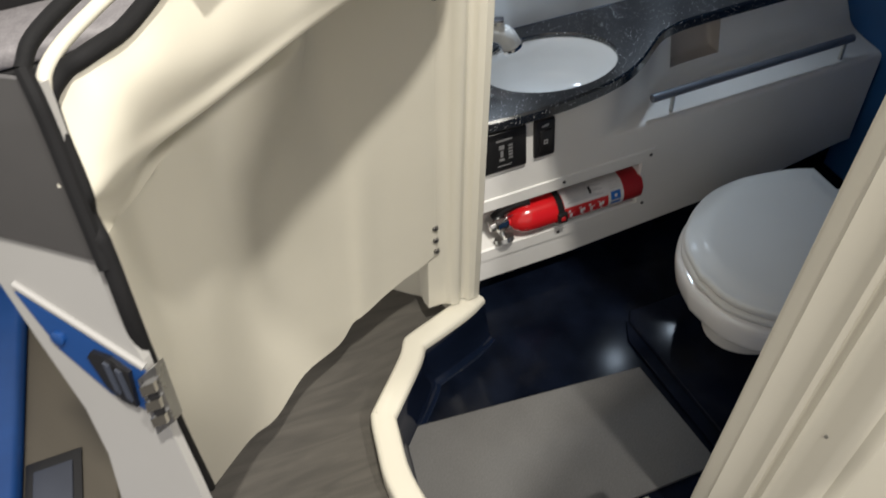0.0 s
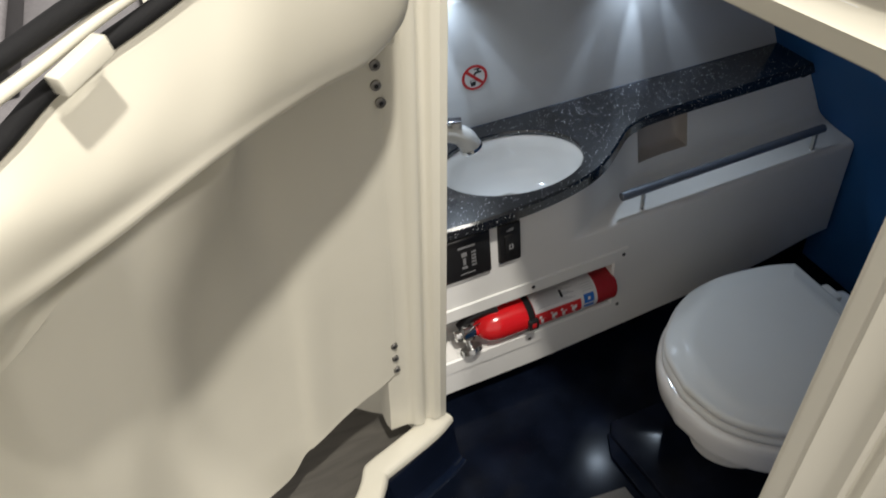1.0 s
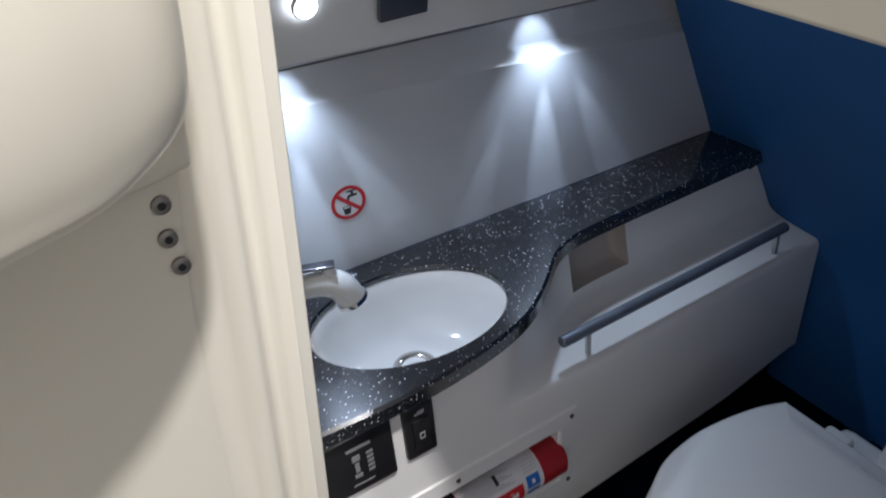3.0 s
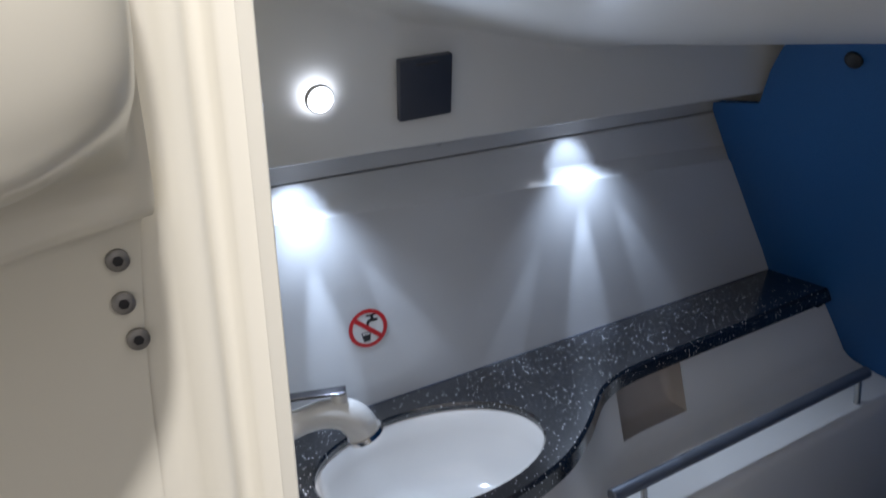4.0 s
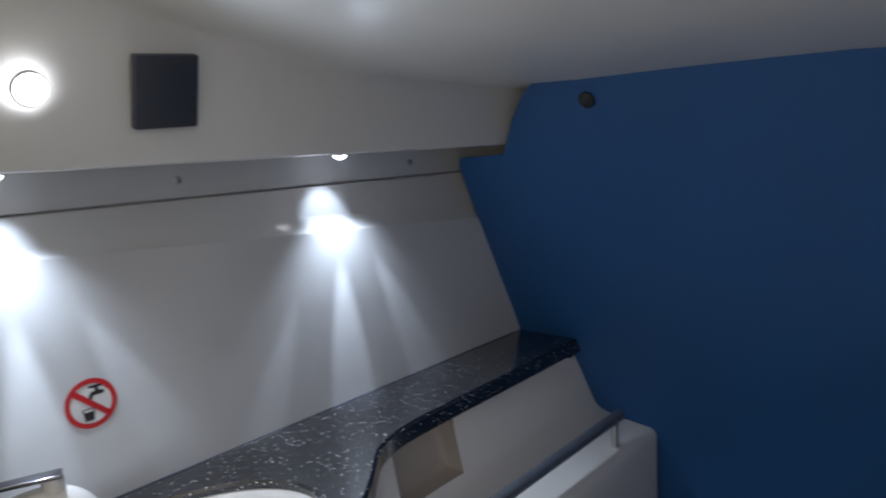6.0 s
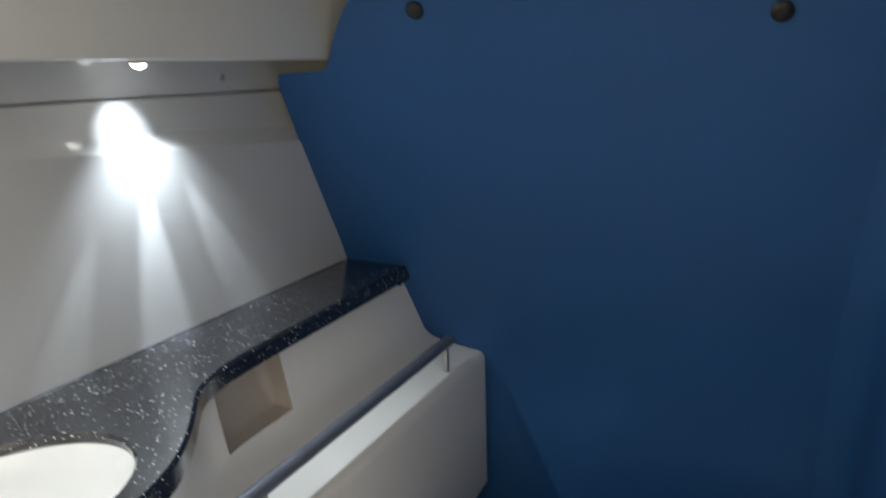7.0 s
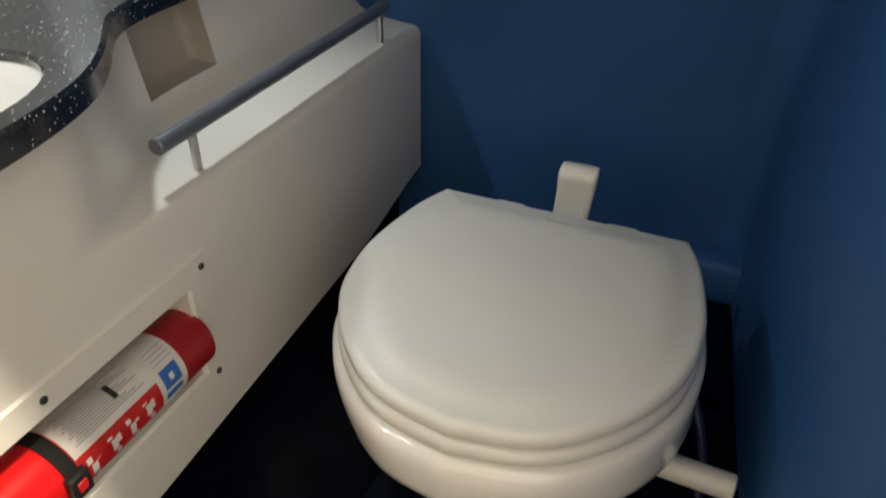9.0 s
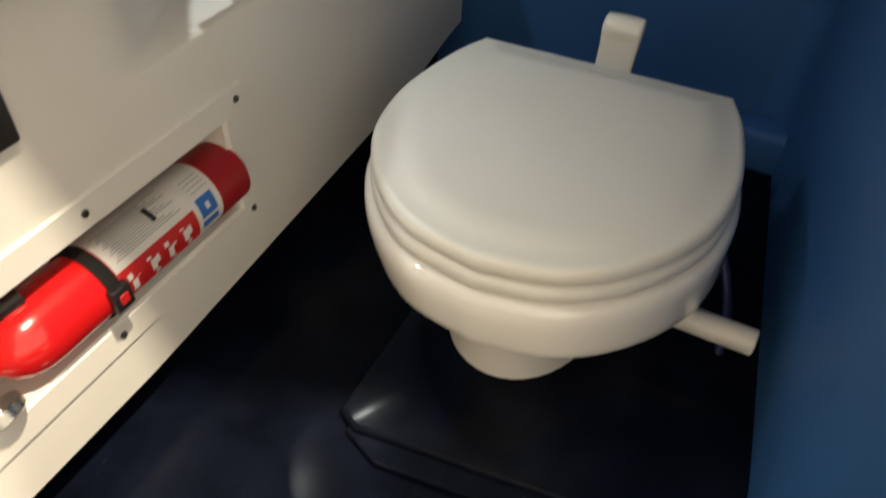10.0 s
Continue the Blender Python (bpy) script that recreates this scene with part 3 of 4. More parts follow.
# hand rail on the ledge
rail = thing("grab_rail", "grey anodised tube grab rail on short steel posts", "rail", (0.0, 0.0, 0.40))
part("bar", lathe([(0, 0.0078), (0.0015, 0.0092), (0.50, 0.0092), (0.5015, 0.0078)], (-0.052, 0.002, 0.456), (0.46, 0.002, 0.456), 20), RAILGREY, rail, "grey tube")
for x in (0.0, 0.430):
    bm = lathe([(-0.008, 0.0048), (0.040, 0.0048)], (x, 0.001, 0.407), (x, 0.001, 1), 14)
    part("post", bm, STEEL, rail, "steel post")

# switch plates
pad = thing("tank_monitor_panel", "black square control plate with white indicator symbols", "control panel", (-0.40, LOW_Y, 0.48))
part("plate", box(-0.452, -0.352, LOW_Y - 0.009, LOW_Y + 0.002, 0.412, 0.514, 0.004, 3), BLACK, pad)


def bars(spec, y, parent, material, name="print_mark"):
    for x0, x1, z0, z1 in spec:
        part(name, box(x0, x1, y - 0.0006, y + 0.0008, z0, z1), material, parent, smooth=False)


bars([(-0.418, -0.384, 0.491, 0.4955), (-0.412, -0.401, 0.471, 0.481), (-0.4095, -0.4035, 0.451, 0.467), (-0.412, -0.401, 0.441, 0.447)] + [(-0.392, -0.383, 0.443 + 0.008 * k, 0.447 + 0.008 * k) for k in range(5)] + [(-0.416, -0.386, 0.427, 0.429)], LOW_Y - 0.0092, pad, DIMPRINT)
rocker = thing("flush_switch", "black rocker switch plate with white symbols", "switch", (-0.317, LOW_Y, 0.48))
part("plate", box(-0.335, -0.289, LOW_Y - 0.008, LOW_Y + 0.002, 0.417, 0.511, 0.004, 3), BLACK, rocker)
part("rocker", box(-0.324, -0.299, LOW_Y - 0.012, LOW_Y - 0.007, 0.434, 0.487, 0.002, 2), BLACK, rocker)
bars([(-0.319, -0.305, 0.495, 0.498), (-0.314, -0.304, 0.499, 0.501)], LOW_Y - 0.0082, rocker, LABELGREY)
bars([(-0.316, -0.308, 0.454, 0.4555), (-0.316, -0.3145, 0.454, 0.464), (-0.3095, -0.308, 0.454, 0.464), (-0.316, -0.308, 0.4635, 0.465)], LOW_Y - 0.0122, rocker, LABELGREY)

# ---- fire extinguisher in the recess ----
ex = thing("fire_extinguisher", "red fire extinguisher with white label strapped in its recess", "fire extinguisher", (-0.2, 0.0, 0.198))
EY, EZ, ER = -0.004, 0.236, 0.037


def ext_x(x):
    return Vector((x, EY, EZ))


part("cylinder", lathe([(0, ER * 0.9), (0.003, ER * 0.98), (0.007, ER), (0.270, ER), (0.286, ER * 0.96), (0.300, ER * 0.84), (0.311, ER * 0.62), (0.317, ER * 0.36), (0.331, ER * 0.34), (0.332, ER * 0.2)], ext_x(-0.068), ext_x(-1), 48), RED, ex)


def wrap(x0, x1, a0, a1, r, material, parent, name, label="", n=18):
    """A patch on the cylinder between two angles, 0 facing out of the recess, 90 up."""
    rows = []
    for x in (x0, x1):
        rows.append([(x, EY - r * math.cos(radians(lerp(a0, a1, k / n))), EZ + r * math.sin(radians(lerp(a0, a1, k / n)))) for k in range(n + 1)])
    return part(name, grid(rows), material, parent, label)


lab = wrap(-0.264, -0.119, -110, 130, ER + 0.0005, LABELWHITE, ex, "label", "white instruction label", 40)
wrap(-0.118, -0.072, -110, 130, ER + 0.0005, DARKRED, ex, "base_band", "dark red band", 40)
wrap(-0.264, -0.158, -25, 28, ER + 0.0009, LABELRED, lab, "red_field", "red pictogram field")
wrap(-0.151, -0.127, 2, 36, ER + 0.0009, LABELBLUE, lab, "blue_symbol", "blue class symbol")
wrap(-0.142, -0.136, 13, 24, ER + 0.0012, LABELWHITE, lab, "symbol_mark")
wrap(-0.152, -0.128, -16, -4, ER + 0.0009, LABELBLUE, lab, "blue_symbol")
for k, x in enumerate((-0.254, -0.228, -0.204, -0.181)):
    a = (-3, 3, -1, 4)[k]
    wrap(x, x + 0.007, -13 + a, 7 + a, ER + 0.0012, LABELWHITE, lab, "pictogram")
    wrap(x + 0.007, x + 0.012, 2 - a, 9 + a, ER + 0.0012, LABELWHITE, lab, "pictogram")
    wrap(x - 0.003, x + 0.003, 10 + a, 17, ER + 0.0012, LABELWHITE, lab, "pictogram")
    wrap(x + 0.004, x + 0.010, -20, -15 + a, ER + 0.0012, LABELWHITE, lab, "pictogram")
for k in range(13):
    wrap(-0.256 + 0.003 * (k % 3), -0.168 - 0.009 * (k * 5 % 4), 40 + 4.3 * k, 42.2 + 4.3 * k, ER + 0.0009, LABELGREY, lab, "print_line")
wrap(-0.200, -0.194, 52, 78, ER + 0.0011, INK, lab, "print_mark")
for k in range(4):
    wrap(-0.150, -0.124, 46 + 8 * k, 48 + 8 * k, ER + 0.0009, LABELGREY, lab, "print_line")
strap = part("strap", lathe([(0, ER + 0.0005), (0, ER + 0.0024), (0.014, ER + 0.0024), (0.014, ER + 0.0005)], ext_x(-0.266), ext_x(-1), 40, cap=False), RUBBER, ex, "black plastic strap")
bm = box(-0.284, -0.262, EY - ER - 0.009, EY - ER + 0.001, EZ - 0.012, EZ + 0.014, 0.002, 2)
part("buckle", bm, BLACK, strap)
part("red_slot", box(-0.278, -0.268, EY - ER - 0.0105, EY - ER - 0.008, EZ - 0.004, EZ + 0.007, 0.0006, 1), LABELRED, strap, "red window of the buckle")
valve = part("valve", lathe([(0, 0.013), (0.006, 0.014), (0.008, 0.019), (0.028, 0.0195), (0.032, 0.014), (0.044, 0.012), (0.046, 0.007)], ext_x(-0.388), ext_x(-1), 24), CHROME, ex, "chrome valve head")
g0 = Vector((-0.408, EY - 0.008, EZ - 0.012))
part("gauge", lathe([(0, 0.007), (0.016, 0.007), (0.017, 0.0225), (0.027, 0.0225), (0.030, 0.018)], g0, g0 + Vector((0.1, -0.5, -0.8)), 24), STEEL, valve, "round pressure gauge")
bm = tube(smooth_path([(-0.418, EY + 0.012, EZ + 0.012), (-0.400, EY + 0.010, EZ + 0.026), (-0.372, EY + 0.008, EZ + 0.036), (-0.335, EY + 0.002, EZ + 0.041)], 5), 0.0105, 10)
part("handle", bm, BLACK, ex, "black squeeze handle")
bm = tube(smooth_path([(-0.425, EY - 0.01, EZ + 0.004), (-0.415, EY - 0.018, EZ + 0.018), (-0.395, EY - 0.016, EZ + 0.030), (-0.380, EY - 0.010, EZ + 0.026)], 5), 0.0016, 8)
part("pull_pin", bm, CHROME, ex)

# ---- sign on the wall ----
sign = thing("water_warning_sticker", "round red ringed sticker, tap and glass crossed out", "sticker", (-0.258, wall_y(-0.258), 0.672))


def on_wall(x, z, lift):
    return (x, wall_y(x) - lift, z)


SX, SZ, SR = -0.257, 0.672, 0.0268


def disc(r0, r1, lift, n=40):
    rows = [[on_wall(SX + r * math.cos(2 * math.pi * k / n), SZ + r * math.sin(2 * math.pi * k / n), lift) for k in range(n)] for r in (r0, r1)]
    return grid(rows, closed_u=True)


def poly(pts, lift):
    bm = bmesh.new()
    bm.faces.new([bm.verts.new(on_wall(SX + x * SR, SZ + z * SR, lift)) for x, z in pts])
    return bm


part("disc", disc(0.001, SR, 0.0003), LABELWHITE, sign)
tapsign = [(-0.05, 0.30), (-0.05, 0.18), (0.05, 0.10), (0.12, 0.28), (0.55, 0.28), (0.55, 0.42), (0.36, 0.44), (0.34, 0.58), (0.55, 0.60), (0.55, 0.68), (-0.02, 0.68), (-0.02, 0.60), (0.2, 0.58), (0.2, 0.44), (0.05, 0.44)]
part("tap_mark", poly(tapsign, 0.0005), INK, sign)
part("glass_mark", poly([(-0.38, -0.18), (0.12, -0.18), (0.04, -0.68), (-0.30, -0.68)], 0.0005), INK, sign)
part("glass_rim", poly([(-0.31, -0.22), (0.05, -0.22), (0.04, -0.32), (-0.30, -0.32)], 0.0007), LABELWHITE, sign)
part("bar", poly([(-0.68, 0.48), (-0.52, 0.64), (0.68, -0.48), (0.52, -0.64)], 0.0009), LABELRED, sign)
part("ring", disc(SR * 0.80, SR, 0.0009), LABELRED, sign)

# ---- lamps and fittings of the soffit ----


def led(name, c, n, r, label, group=""):
    t = thing(name, label, "lamp", c, group)
    c, n = Vector(c), Vector(n).normalized()
    part("bezel", lathe([(-0.003, r * 1.14), (0.001, r * 1.14), (0.0022, r * 1.08), (0.002, r)], c, c + n, 32, cap=False), SILVER, t, "pale grey bezel")
    part("lens", lathe([(0.0, r), (0.0032, r * 0.96), (0.006, r * 0.65), (0.0078, r * 0.2)], c, c + n, 32), LEDWHITE, t, "glowing white lens")
    return t


led("bulkhead_light", (-0.310, face_y(-0.310) - 0.0125, 0.987), (0, -1, -0.30), 0.0135, "round white LED light with a pale grey bezel")
for x in (-0.320, 0.082):
    led("downlight", (x, wall_y(x) - 0.024, soffit_z(x) - 0.0005), (0, 0, -1), 0.009, "small recessed LED downlight under the soffit", "downlights under the soffit")
panel = thing("slate_switch_panel", "dark slate square touch panel on the soffit", "control panel", (-0.194, face_y(-0.194), 0.982))
bm = box(-0.031, 0.031, -0.005, 0.005, -0.034, 0.034, 0.002, 2)
tilt = Matrix.Translation((-0.194, face_y(-0.194) - 0.0125, 0.982)) @ pose(0, 0, 0, 15.5, 0, -2.6)
bmesh.ops.transform(bm, matrix=tilt, verts=bm.verts)
part("plate", bm, SLATE, panel)
bm = box(-0.012, 0.013, -0.0058, -0.004, 0.026, 0.0285)
bmesh.ops.transform(bm, matrix=tilt, verts=bm.verts)
part("print_mark", bm, TINT, panel, smooth=False)
for x in (-0.116, 0.255):
    c = (x, wall_y(x) + 0.0240, 0.5 * (seam_z(x) + soffit_z(x)))
    solid("wall_screw", lathe([(-0.003, 0.0048), (0.0008, 0.0048), (0.002, 0.003)], c, (c[0], c[1] - 1, c[2]), 14), STEEL, "small steel screw in the wall band", "screw", group="screws in the wall band")

# ---- toilet ----
TY, TX = -0.335, 0.266


def lid_outline(grow=0.0, n=64, rear=0.0):
    """Half round at the front, narrowing to a straight rear edge."""
    pts = smooth_path([(TX, 0.159), (TX - 0.004, 0.162), (TX - 0.05, 0.180), (TX - 0.12, 0.194), (TX - 0.18, 0.197), (TX - 0.25, 0.184), (TX - 0.32, 0.142), (TX - 0.37, 0.080), (TX - 0.388, 0.0)], 6)
    pts = [(p[0], p[1]) for p in pts]
    cx = TX - 0.17
    full = pts + [(x, -y) for x, y in pts[-2::-1]]
    res = []
    for x, y in full:
        dx, dy = x - cx, y
        L = math.hypot(dx, dy)
        res.append((cx + dx * (1 + grow / L) + rear * (x > TX - 0.01), TY + dy * (1 + grow / L)))
    return res


def stack(levels):
    """Rings of the lid's outline, as (grow, z)."""
    rows = [[(x, y, z) for x, y in lid_outline(g)] for g, z in levels]
    bm = grid(rows, closed_u=True)
    bm.faces.new([v for v in bm.verts][:len(rows[0])])
    bm.verts.ensure_lookup_table()
    k = len(rows[0])
    bm.faces.new([bm.verts[i] for i in range(len(bm.verts) - k, len(bm.verts))])
    return bm


toilet = thing("toilet", "white marine toilet with closed lid on a navy platform", "toilet", (0.08, TY, FLOOR + 0.020))
part("lid", stack([(-0.010, 0.2685), (-0.002, 0.2695), (0.0, 0.2735), (0.0, 0.281), (-0.002, 0.2850), (-0.005, 0.2870), (-0.011, 0.2882), (-0.029, 0.2890), (-0.0325, 0.2908), (-0.06, 0.2912)]), SEATWHITE, toilet, "closed white lid", angle=38)
part("seat", stack([(-0.014, 0.2455), (-0.004, 0.246), (0.0015, 0.250), (0.002, 0.257), (0.0, 0.263), (-0.006, 0.2665)]), SEATWHITE, toilet, angle=50)


def bowl():
    rows = []
    for g, z in ((-0.02, 0.2435), (0.004, 0.2425), (0.009, 0.236), (0.010, 0.220), (0.009, 0.204), (0.007, 0.188), (0.0055, 0.178), (0.003, 0.1745), (-0.002, 0.173), (-0.042, 0.1715), (-0.085, 0.171)):
        rows.append([(x, y - 0.13 * max(0, 0.215 - z), z) for x, y in lid_outline(g)])
    bm = grid(rows, closed_u=True)
    k = len(rows[0])
    bm.verts.ensure_lookup_table()
    bm.faces.new([bm.verts[i] for i in range(k)])
    return bm


part("bowl", bowl(), CERAMIC, toilet, angle=60)
rows = []
for s, z in ((1.04, 0.178), (1.0, 0.150), (0.98, 0.115), (0.99, 0.085), (1.02, 0.055), (1.05, FLOOR + 0.020)):
    rows.append([(0.064 + 0.114 * s * math.cos(2 * math.pi * k / 40), TY + 0.088 * s * math.sin(2 * math.pi * k / 40), z) for k in range(40)])
part("pedestal", grid(rows, closed_u=True), CERAMIC, toilet, angle=60)
for y in (TY - 0.075, TY + 0.075):
    part("hinge", box(TX - 0.004, TX + 0.030, y - 0.022, y + 0.022, 0.246, 0.271, 0.006, 3), PLASTICWHITE, toilet)
part("rear_deck", box(TX - 0.03, TX + 0.085, TY - 0.10, TY + 0.10, 0.15, 0.238, 0.02, 3), CERAMIC, toilet)
rows = []
for h, front, rear, half in ((-0.056, 0.0, 0.012, 0.0235), (-0.030, 0.0015, 0.013, 0.0240), (0.000, 0.002, 0.014, 0.0245), (0.020, 0.0005, 0.0145, 0.0252), (0.030, -0.004, 0.015, 0.0258), (0.037, -0.0085, 0.0155, 0.0260), (0.044, -0.0085, 0.016, 0.0260), (0.051, -0.0040, 0.0155, 0.0256), (0.0555, 0.0035, 0.0125, 0.0240)):
    loop = []
    for k in range(28):
        a = 2 * math.pi * k / 28
        ca, sa = math.cos(a), math.sin(a)
        px = math.copysign(abs(ca) ** 0.38, ca) * (rear - front) / 2 + (rear + front) / 2
        py = math.copysign(abs(sa) ** 0.38, sa) * half
        loop.append((px, py + 0.0065 - 0.05 * h, h + 0.0016 * (1 - (py / 0.026) ** 2) * (1 if h > 0.04 else 0)))
    rows.append(loop)
bm = grid(rows, closed_u=True)
bm.faces.new([bm.verts.new(p) for p in rows[-1]])
bmesh.ops.remove_doubles(bm, verts=bm.verts, dist=0.0001)
bmesh.ops.transform(bm, matrix=Matrix.Translation((TX + 0.054, TY - 0.007, 0.268)) @ pose(0, 0, 0, 0, 10, 0), verts=bm.verts)
part("flush_lever", bm, PLASTICWHITE, toilet, "upright white flush lever with a thumb pad", angle=60)
part("print_mark", box(TX - 0.033, TX - 0.029, TY - 0.03, TY + 0.012, 0.2915, 0.2922), PRINTGREY, toilet, smooth=False)
solid("drain_pipe", lathe([(0, 0.013), (0.002, 0.0155), (0.126, 0.0155), (0.128, 0.013)], (0.070, -0.475, 0.114), (0.066, -0.60, 0.112), 24), PLASTICWHITE, "short white plastic pipe beside the toilet", "pipe")
solid("water_hose", tube(smooth_path([(0.20, -0.46, 0.19), (0.17, -0.53, 0.15), (0.13, -0.565, 0.09), (0.10, -0.575, FLOOR + 0.01)], 6), 0.006, 10), mat("blue_hose", (0.02, 0.03, 0.12), 0.4), "thin dark blue water hose beside the toilet", "hose")

# ---- door opening: jambs, header and sill ----


def swept(path, profile, normals):
    """Profile points (a, b): a away from the opening, b out toward the viewer, along a path with its two directions."""
    rows = []
    for p, (u, w, k) in zip(path, normals):
        p, u, w = Vector(p), Vector(u), Vector(w)
        rows.append([p + u * a * k + w * b * k for a, b in profile])
    return grid(rows)


JAMB = [(-0.006, -0.075), (-0.003, -0.03), (0.0, -0.002), (0.002, 0.0), (0.012, 0.001), (0.0135, 0.0025), (0.015, 0.002), (0.024, 0.002), (0.028, 0.0), (0.032, -0.007), (0.040, -0.008), (0.044, -0.004), (0.047, 0.001), (0.052, 0.002), (0.062, 0.001), (0.068, -0.006), (0.074, -0.010), (0.10, -0.012), (0.145, -0.014), (0.155, -0.008), (0.160, 0.004), (0.168, 0.006), (0.174, -0.002)]
opening = thing("door_frame", "cream moulded gelcoat door surround with ribbed flange", "door frame", (-0.5, -0.12, 0.15), kind="structure")
path = [(jamb_x(z), -0.122, z) for z in np.linspace(0.165, 1.30, 28)]
nrm = [((-1, 0, 0.0), (0, -1, 0), 1.0)] * len(path)
part("hinge_jamb", swept(path, JAMB[:17] + [(0.082, -0.0115), (0.112, -0.012), (0.116, -0.03), (0.116, -0.06)], nrm), CREAM, opening, angle=60)
HEAD = [Vector(v).normalized() for v in ((0.20, 0, 1), (-0.97, -0.10, 0.20), (0.97, 0.08, 0.12))]
POST = [Vector(v).normalized() for v in ((0.80, -0.60, 0), (-0.60, -0.80, 0), (0.93, -0.36, 0))]
path, nrm = [], []
for k in np.linspace(-0.15, 1, 9):
    path.append((lerp(-0.405, -0.240, k), lerp(-0.172, -0.585, k), lerp(1.150, 1.068, k)))
    nrm.append((*HEAD, lerp(0.7, 1.1, k)))
for a in np.linspace(0, 90, 9)[1:]:
    c = math.radians(a)
    path.append((lerp(-0.240, -0.222, a / 90), -0.585 - 0.06 * math.sin(c), 1.008 + 0.06 * math.cos(c)))
    nrm.append((*[h.lerp(o, a / 90).normalized() for h, o in zip(HEAD, POST)], lerp(1.1, 1.15, a / 90)))


for z in np.linspace(0.98, 0.10, 16):
    path.append(post_at(z))
    nrm.append((*POST, 1.15))
FLANGE = [(-0.006, -0.075), (-0.003, -0.03), (0.0, -0.004), (0.003, 0.0), (0.018, 0.001), (0.021, 0.0045), (0.024, 0.003), (0.050, 0.0), (0.056, 0.004), (0.064, 0.010), (0.072, 0.006), (0.078, -0.004), (0.084, -0.003), (0.088, 0.003), (0.092, -0.004), (0.104, -0.012), (0.118, -0.008), (0.135, 0.004), (0.150, 0.008), (0.160, 0.004), (0.168, 0.012), (0.176, 0.014), (0.182, 0.004)]
rows = []
for k, (q, (u, w, back, f)) in enumerate(zip(path, nrm)):
    wide = lerp(0.55, 0.85, smoothstep(k, 8, 17))
    q = Vector(q)
    rows.append([q + u * a * f + (back * -b if b < -0.02 else w * b) * f for a, b in FLANGE])
    rise = Vector((0.33, 0, 0.44)).lerp(u * wide - w * 0.012, smoothstep(k, 8, 17))
    rows[-1].append(rows[-1][-1] + rise)
part("flange", grid(rows), CREAM, opening, angle=60)
for z, a in ((0.36, 0.125),):
    q = Vector(post_at(z)) + POST[0] * a * 1.15 - POST[1] * 0.008
    part("bolt", lathe([(-0.004, 0.006), (0.002, 0.006), (0.004, 0.003)], q, q + POST[1], 16), STEEL, opening, "small steel bolt")

# the sill bows outward in plan
SILL = smooth_path([(-0.524, -0.086), (-0.56, -0.107), (-0.62, -0.129), (-0.680, -0.150), (-0.698, -0.162), (-0.72, -0.20), (-0.80, -0.292), (-0.812, -0.312), (-0.818, -0.36), (-0.822, -0.46), (-0.79, -0.58), (-0.70, -0.66), (-0.56, -0.70), (-0.40, -0.70)], 4)
rows, liner = [], []
for i, p in enumerate(SILL):
    a, b = SILL[max(0, i - 1)], SILL[min(len(SILL) - 1, i + 1)]
    t = np.array([b[0] - a[0], b[1] - a[1]])
    t = t / np.linalg.norm(t)
    o = np.array([t[1], -t[0]])
    o = -o if o @ (np.array([-0.5, -0.45]) - p) > 0 else o
    w = 0.05
    q = lambda d, z: (p[0] + o[0] * d, p[1] + o[1] * d, z)
    liner.append([q(-w + 0.004, 0.1525), q(-w + 0.001, 0.148), q(-w - 0.001, 0.10), q(-w - 0.006, FLOOR + 0.018), q(-w - 0.012, FLOOR + 0.006), q(-w - 0.024, FLOOR + 0.001)])
    rows.append([q(-w + 0.006, 0.140), q(-w, 0.142), q(-w, 0.152), q(-w + 0.003, 0.158), q(-w + 0.008, 0.160), q(-0.012, 0.162), q(-0.005, 0.160), q(-0.001, 0.155), q(0.001, 0.146), q(0.003, 0.10), q(0.003, -0.05)])
part("sill", grid(rows), CREAM, opening, "cream raised sill bowed outward", angle=60)
part("floor_upstand", grid(liner), NAVYGLOSS, opening, "glossy navy upstand under the sill", angle=50)

# shell of the console round the opening
rows = [[(-0.570 + 0.09 * (z - 0.1), -0.085, z), (-0.585 + 0.09 * (z - 0.1), -0.042, z), (-0.680, 0.037, z), (-0.80, 0.14, z), (-0.80, 0.42, z)] for z in (0.0, 0.2, 0.6, 0.92)]
shell = thing("console_shell", "cream gelcoat console shell round the doorway", "console", (-0.5, 0, 0), kind="structure")
part("hinge_side", sheet_solid(rows, (0.01, 0.02, 0)), CREAM, shell)
part("fore_side", box(0.62, 0.66, -0.68, 0.45, -0.05, 1.7), CREAM, shell, smooth=False)
part("inner_end", box(-0.60, -0.565, -0.04, 0.32, 0.0, 1.3), CREAM, shell, smooth=False)
# unseen face and top, added to keep hall light out from above
part("light_block_face", box(0.06, 0.09, -0.66, 0.4, 1.20, 1.68), CREAM, shell, smooth=False)
part("light_block_roof", box(0.06, 0.7, -0.68, 0.45, 1.66, 1.92), CREAM, shell, smooth=False)

# unseen board, added to cast the shade edge on door, cabinet and mat
SHADE_OUTLINE = [(-0.42, 1.0), (-0.50, 1.15), (-0.56, 1.30), (-0.52, 1.46), (-0.40, 1.70), (-0.27, 1.9), (-0.20, 1.9), (-0.20, 1.0)]
bm = bmesh.new()
faces = [bm.faces.new([bm.verts.new((x, y, z)) for x, z in SHADE_OUTLINE]) for y in (-0.96, -0.935)]
for i in range(len(SHADE_OUTLINE)):
    j = (i + 1) % len(SHADE_OUTLINE)
    bm.faces.new((faces[0].verts[i], faces[0].verts[j], faces[1].verts[j], faces[1].verts[i]))
part("unseen_shade_board", bm, CREAM, shell, smooth=False)
